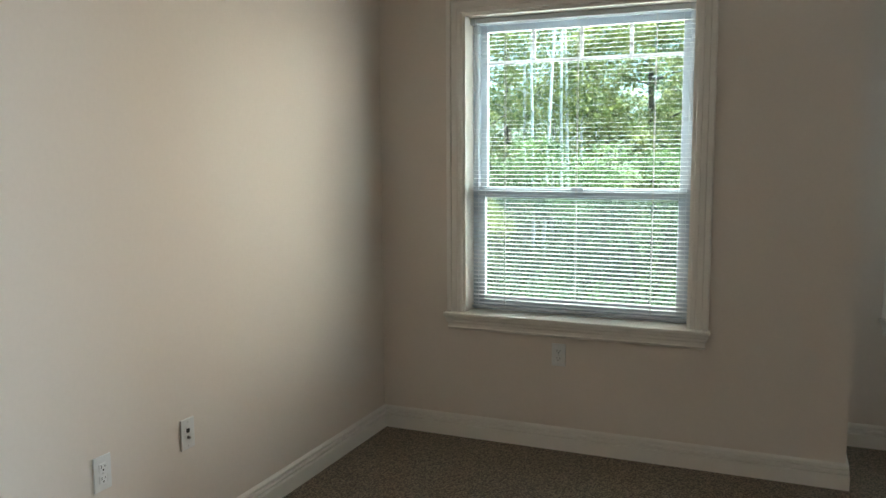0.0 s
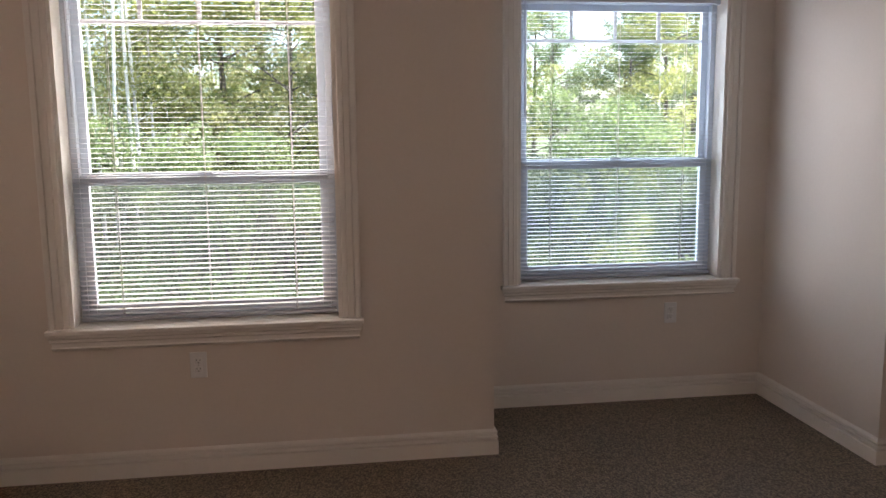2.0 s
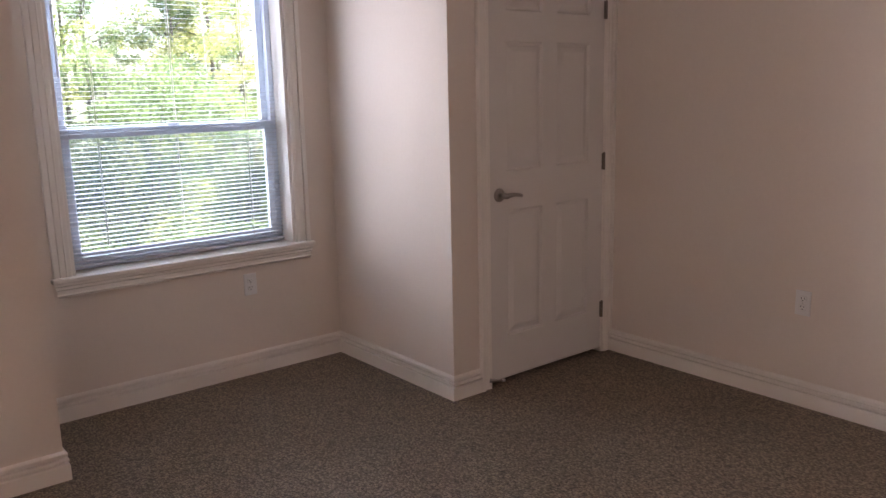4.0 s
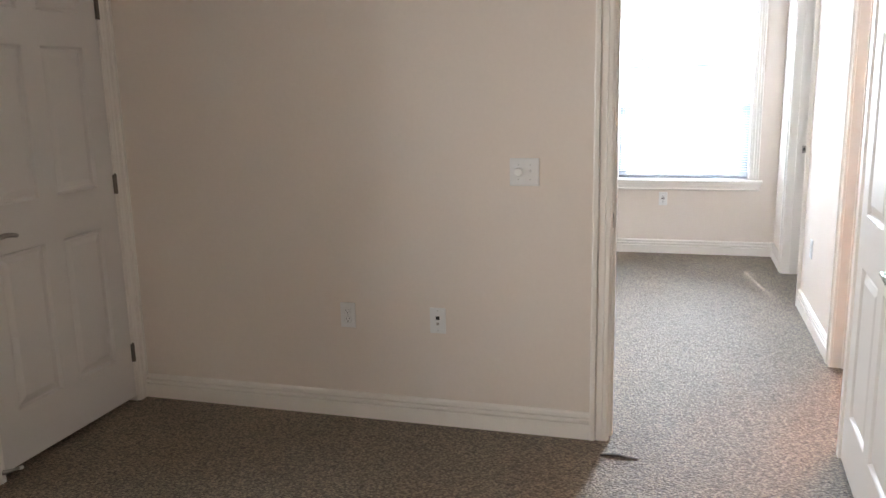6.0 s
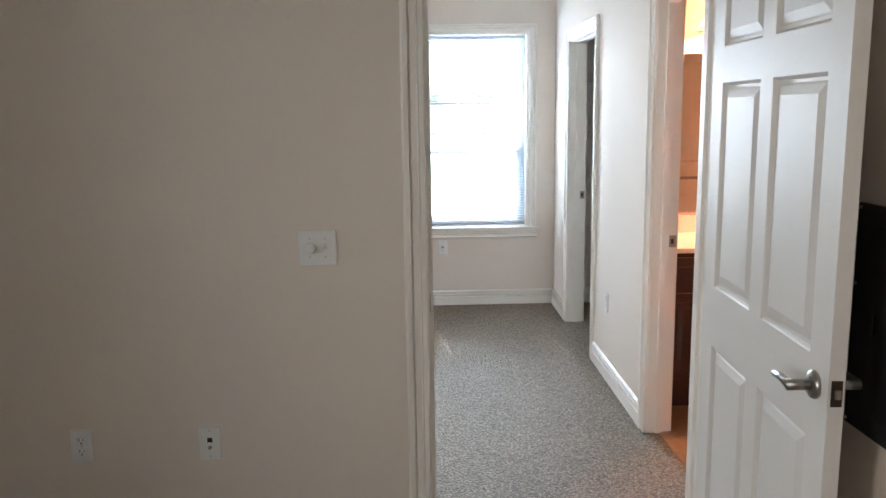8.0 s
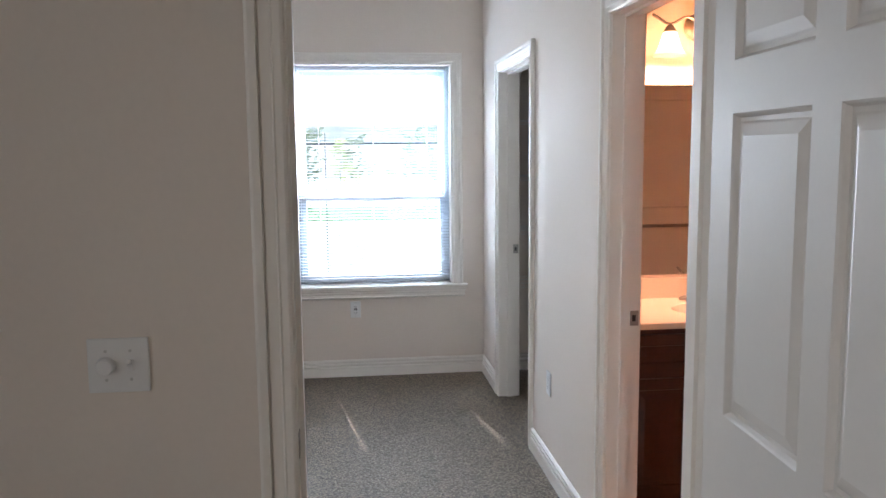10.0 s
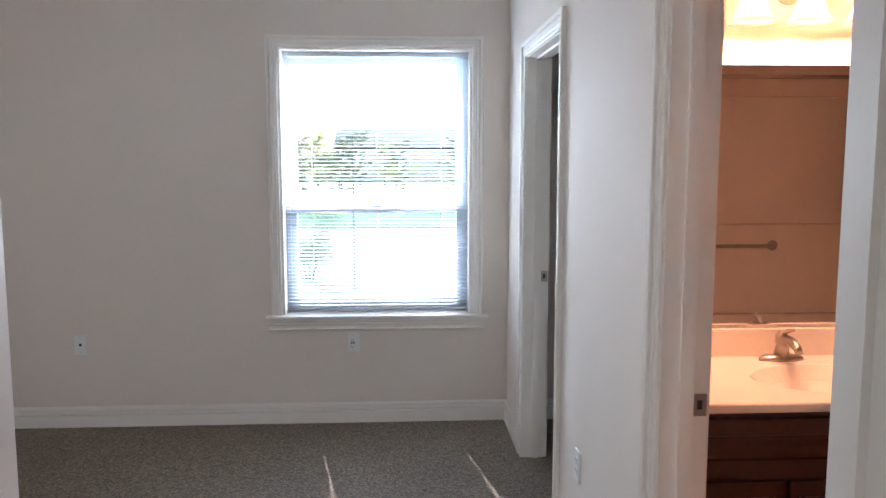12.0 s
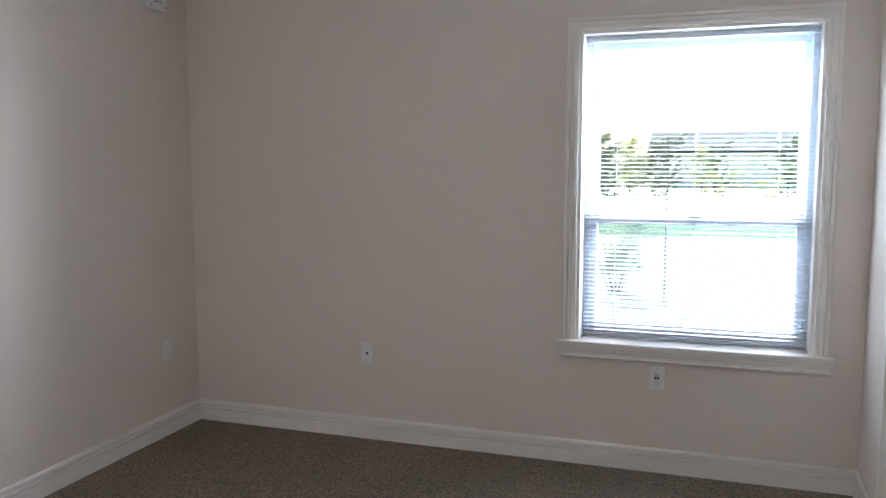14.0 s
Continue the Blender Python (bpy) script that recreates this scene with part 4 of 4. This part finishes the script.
# ---- outdoors ----
GZ = -0.42
tagged(link("ground", boxes((-400, 600, -500, 500, GZ - 1, GZ)), GROUND), "rough meadow ground reaching the horizon", "ground", kind="structure")
tagged(link("pavement", boxes((10.2, 26.5, -60, 50, GZ, GZ + 0.03)), CONCRETE), "grey concrete drive along the building", "pavement", kind="structure")
tagged(link("pavement", boxes((32.0, 67.5, -80, 60, GZ, GZ + 0.03)), BOUNCE_LOT), "concrete parking area, colour lightened to bounce light at the building", "pavement", kind="structure")
tagged(link("lawn", boxes((26.5, 32.0, -80, 60, GZ, GZ + 0.06)), LAWN), "strip of mown green lawn", "lawn", kind="structure")
tagged(link("foundation", boxes((-0.19, FAR + 0.19, -7.69, 0.81, GZ, -0.151)), CONCRETE), "concrete foundation under the building", "foundation", kind="structure")


def leaf_cloud(rng, blobs, count, size):
    """Many small folded leaves scattered in ellipsoid shells; returns a mesh."""
    w = np.array([b[3] * b[4] for b in blobs], float)
    idx = rng.choice(len(blobs), count, p=w / w.sum())
    b = np.array(blobs)[idx]
    d = rng.normal(size=(count, 3))
    d /= np.linalg.norm(d, axis=1)[:, None]
    rad = rng.uniform(0.35, 1.05, count) ** 0.6
    c = b[:, :3] + d * rad[:, None] * np.stack([b[:, 3], b[:, 3], b[:, 4]], 1)
    nrm = rng.normal(size=(count, 3)) + np.array([0, 0, 0.8])
    nrm /= np.linalg.norm(nrm, axis=1)[:, None]
    t = np.cross(nrm, rng.normal(size=(count, 3)))
    t /= np.linalg.norm(t, axis=1)[:, None]
    s = np.cross(nrm, t)
    L = (size * rng.uniform(0.6, 1.4, count))[:, None]
    v = np.stack([c - t * L * 0.5, c + s * L * 0.30 + nrm * L * 0.06, c + t * L * 0.5, c - s * L * 0.30 + nrm * L * 0.06], 1).reshape(-1, 3)
    f = np.arange(count * 4).reshape(-1, 4)
    tri = np.concatenate([f[:, [0, 1, 2]], f[:, [0, 2, 3]]])
    me = bpy.data.meshes.new("leaves")
    me.from_pydata(v.tolist(), [], tri.tolist())
    return me


def tree(name, seed, height, spread, bark, leafm, count, label, size=0.062, bare=0.25, group="woodland trees"):
    rng = np.random.default_rng(seed)
    rnd = random.Random(seed)
    t = thing(name, Matrix.Identity(4), label, "tree", group)
    bm = bmesh.new()
    lean = rnd.uniform(-0.05, 0.05)
    pts = [(lean * height * f * f + 0.08 * math.sin(3 * f + seed), 0.06 * math.sin(4 * f + seed), height * f) for f in (0, 0.15, 0.35, 0.55, 0.75, 0.95)]
    r0 = height * (0.0032 if bark is BIRCH else 0.011)
    tube(bm, pts, [r0 * 1.3, r0, r0 * 0.85, r0 * 0.65, r0 * 0.4, r0 * 0.12], 8)
    blobs = []
    for i in range(38):
        f = bare + (0.97 - bare) * (i + rnd.random()) / 38
        k = min(4, int(f * 5.2))
        base = Vector(pts[k]).lerp(Vector(pts[k + 1]), rnd.random())
        a = rnd.uniform(0, 2 * math.pi)
        reach = spread * (1.05 - 0.75 * abs(f - 0.45)) * rnd.uniform(0.35, 1.0)
        tip = base + Vector((math.cos(a) * reach, math.sin(a) * reach, reach * rnd.uniform(0.2, 0.6)))
        tube(bm, [base, base.lerp(tip, 0.5) + Vector((0, 0, 0.05)), tip], [r0 * 0.3, r0 * 0.18, 0.006], 5)
        for q in range(3):
            c = base.lerp(tip, 0.55 + 0.25 * q) + Vector((rnd.uniform(-0.2, 0.2), rnd.uniform(-0.2, 0.2), rnd.uniform(-0.1, 0.2)))
            blobs.append((*c, rnd.uniform(0.22, 0.5), rnd.uniform(0.15, 0.32)))
    part("trunk", bm, bark, t)
    me = leaf_cloud(rng, blobs, count, size)
    me.materials.append(leafm)
    share("crown", me, t)
    return t


def shrub(seed, h, w, leafm, count, label, size=0.05):
    rng = np.random.default_rng(seed)
    rnd = random.Random(seed)
    t = thing("shrub", Matrix.Identity(4), label, "shrub", "undergrowth shrubs")
    bm = bmesh.new()
    blobs = []
    for i in range(14):
        a = rnd.uniform(0, 2 * math.pi)
        r = w * math.sqrt(rnd.random())
        z = h * rnd.uniform(0.15, 0.95)
        tip = (math.cos(a) * r, math.sin(a) * r, z)
        tube(bm, [(tip[0] * 0.15, tip[1] * 0.15, -0.02), (tip[0] * 0.6, tip[1] * 0.6, z * 0.6), tip], [0.012, 0.008, 0.004], 5)
        blobs.append((*tip, rnd.uniform(0.2, 0.42), rnd.uniform(0.15, 0.3)))
    part("stems", bm, BARK, t)
    me = leaf_cloud(rng, blobs, count, size)
    me.materials.append(leafm)
    share("leaves", me, t)
    return t


T1 = tree("birch_tree", 1, 9.0, 1.7, BIRCH, LEAF_B, 15000, "slender pale-barked birch with yellow-green leaves", bare=0.22)
T2 = tree("maple_tree", 2, 8.0, 2.3, BARK, LEAF_A, 20000, "young maple with dense green summer leaves", bare=0.12)
T3 = tree("alder_tree", 3, 7.0, 2.1, BARK, LEAF_B, 20000, "leafy tree with sunlit yellow-green foliage", size=0.08, bare=0.10)
T4 = tree("ash_tree", 4, 9.0, 2.6, BARK, LEAF_A, 16000, "tall green woodland tree with full crown", bare=0.05)
T5 = tree("oak_tree", 5, 8.0, 2.8, BARK, LEAF_C, 14000, "dark green tree with an uneven crown beyond the parking area", size=0.13, bare=0.08, group="trees past the parking area")
T6 = tree("birch_tree", 6, 9.0, 1.2, BIRCH, LEAF_B, 5000, "slender pale birch with a long bare trunk", bare=0.6)
S1 = shrub(11, 1.7, 1.0, LEAF_A, 5000, "green leafy shrub at the wood's edge")
S2 = shrub(12, 1.3, 1.1, LEAF_B, 5000, "yellow-green leafy shrub at the wood's edge")
S4 = shrub(14, 1.8, 1.0, LEAF_C, 4500, "dark green leafy shrub at the wood's edge")
S3 = shrub(13, 2.2, 0.9, LEAF_A, 4500, "tall green shrub at the wood's edge")
rnd = random.Random(42)


def plant(src, used, x, y, sc):
    m = pose(x, y, GZ, 0, 0, rnd.uniform(0, 360)) @ Matrix.Diagonal((sc, sc, sc, 1))
    if not used:
        src.matrix_world = m
        used.append(1)
        return src
    ob = copy_thing(src, m)
    ob.scale = (sc, sc, sc)
    return ob


used = {id(o): [] for o in (T1, T2, T3, T4, T6, S1, S2, S3, S4, T5)}


def put_plant(src, x, y, sc):
    return plant(src, used[id(src)], x, y, sc)


# woodland behind the first room's windows
for x, y, src, sc in ((-1.60, 8.3, T6, 0.9), (-1.38, 8.15, T6, 1.0), (-1.16, 8.4, T6, 0.95), (-0.98, 8.9, T6, 0.85), (-2.0, 9.0, T1, 0.95), (-1.62, 9.5, T1, 1.05), (-1.25, 8.7, T1, 1.0), (-1.0, 9.9, T1, 0.9), (1.4, 12.5, T2, 0.9), (-0.1, 10.8, T3, 0.9), (2.0, 10.2, T3, 0.85), (0.9, 9.6, T3, 0.75), (3.0, 9.4, T3, 0.62), (-2.9, 9.8, T3, 0.9), (3.4, 11.5, T2, 0.8), (4.7, 12.5, T3, 0.72), (6.6, 14.5, T2, 0.62), (-3.2, 12.0, T2, 1.0), (8.6, 15.0, T3, 0.62), (5.2, 15.5, T1, 0.72), (6.9, 17.0, T4, 0.66), (8.0, 13.2, T2, 0.6), (9.6, 17.5, T4, 0.64), (4.0, 14.5, T1, 0.74), (9.0, 13.5, T3, 0.8), (10.4, 15.5, T4, 0.75), (8.1, 11.9, T1, 0.72), (11.4, 16.2, T2, 0.85), (5.8, 10.5, S3, 1.3)):
    put_plant(src, x, y, sc)
for i in range(20):
    x = rnd.uniform(-9, 14)
    y = rnd.uniform(13, 26)
    sc = rnd.uniform(0.5, 0.8) * (0.85 if x > 4 + 0.12 * y else 1.0)
    put_plant(rnd.choice((T2, T3, T4, T4, T2)), x, y, sc)
for i in range(64):
    x = rnd.uniform(-5.5, 10.5)
    y = rnd.uniform(5.6, 11.5)
    put_plant(rnd.choice((S1, S2, S3, S4, S4)), x, y, rnd.uniform(0.7, 1.15))

# low growth over the ground at the wood's edge
rng = np.random.default_rng(9)
low = [(rnd.uniform(-6, 11), rnd.uniform(4.2, 12.0), GZ + rnd.uniform(0.0, 0.45), rnd.uniform(0.3, 0.7), rnd.uniform(0.12, 0.3)) for i in range(420)]
me = leaf_cloud(rng, low, 60000, 0.055)
me.materials.append(LEAF_A)
tagged(new("undergrowth", me), "low green leafy undergrowth covering the ground", "undergrowth", kind="stuff")

# far side of the parking area
for x, y, src, sc in ((52, 6.6, T5, 0.40), (55, 5.4, T5, 0.44), (51, 4.6, S4, 1.3), (57, 4.2, T5, 0.46), (53, 3.2, T5, 0.45), (50, 2.6, T5, 0.36), (56, 2.0, T3, 0.50), (54, 0.9, S4, 1.4), (51, 0.1, T5, 0.38), (58, -0.2, T5, 0.42), (53, -2.3, T3, 0.40), (56, -3.1, T5, 0.36), (52, -3.6, S2, 1.1), (54, -8.0, T5, 0.40), (57, -8.9, T5, 0.42), (51, -7.4, S3, 1.0), (50, -5.4, S2, 0.8), (52, -9.6, T5, 0.42), (53, -6.8, T5, 0.40), (56, 8.0, T5, 0.45), (60, 9.6, T4, 0.42)):
    put_plant(src, x, y, sc)
for i in range(26):
    y = rnd.choice((rnd.uniform(-26, -11), rnd.uniform(10, 22)))
    put_plant(rnd.choice((T5, T3, T5)), rnd.uniform(50, 62), y, rnd.uniform(0.36, 0.46))


def far_building():
    """Low white building with a dark gabled roof beyond the trees."""
    x0, x1, y0, y1, ez, rz = 68.0, 76.0, -16.0, 1.4, 2.25, 3.75
    h = thing("apartment_building", pose(x0, (y0 + y1) / 2, GZ), "long low white building with dark shingle roof behind trees", "building")
    o = pose(-x0, -(y0 + y1) / 2, -GZ)
    bm = boxes((x0, x1, y0, y1, GZ, ez))
    bm.transform(o)
    part("wall", bm, SIDING, h)
    bm = bmesh.new()
    xm = (x0 + x1) / 2
    lo, hi = [], []
    for y in (y0 - 0.5, y1 + 0.5):
        lo.append([bm.verts.new(p) for p in ((x0 - 0.5, y, ez - 0.1), (xm, y, rz - 0.1), (x1 + 0.5, y, ez - 0.1))])
        hi.append([bm.verts.new(p) for p in ((x0 - 0.5, y, ez + 0.08), (xm, y, rz + 0.08), (x1 + 0.5, y, ez + 0.08))])
    for k in (0, 1):
        bm.faces.new((hi[0][k], hi[0][k + 1], hi[1][k + 1], hi[1][k]))
        bm.faces.new((lo[0][k], lo[1][k], lo[1][k + 1], lo[0][k + 1]))
        for e in (0, 1):
            bm.faces.new((lo[e][k], lo[e][k + 1], hi[e][k + 1], hi[e][k]))
    for k in (0, 2):
        bm.faces.new((lo[0][k], lo[1][k], hi[1][k], hi[0][k]))
    bmesh.ops.recalc_face_normals(bm, faces=bm.faces)
    bm.transform(o)
    part("roof", bm, SHINGLE, h)
    bm = boxes(*[(x0 - 0.02, x0 + 0.02, y0 - 0.05 + k * 17.4 - 0.05, y0 + 0.05 + k * 17.4, GZ, ez - 0.12) for k in (0, 1)])
    bm.transform(o)
    part("corner_board", bm, SIDING, h)


far_building()

# unseen flat roof slab, added so its eaves keep sun off the north windows
tagged(link("roof", boxes((-0.75, FAR + 0.19, -8.2, 1.42, TOP + 0.155, TOP + 0.32)), SHINGLE), "unseen dark roof slab, eaves added to shade the north windows", "roof", kind="structure")
for x, y, sc in ((17.0, -1.7, 0.62), (14.8, 0.6, 0.6), (15.6, 1.3, 0.55)):
    put_plant(S3, x, y, sc)

for x, y, h in ((16.2, -2.45, 2.3), (13.0, -0.55, 2.3)):
    po = thing("sign_post", pose(x, y, GZ), "thin dark metal post standing on the pavement", "post", "pavement posts")
    bm = bmesh.new()
    lathe(bm, [(0.07, 0.03), (0.07, 0.05), (0.014, 0.07), (0.010, h), (0.0, h + 0.01)], (0, 0, 0), "z", 12)
    part("pole", bm, BRONZE, po)
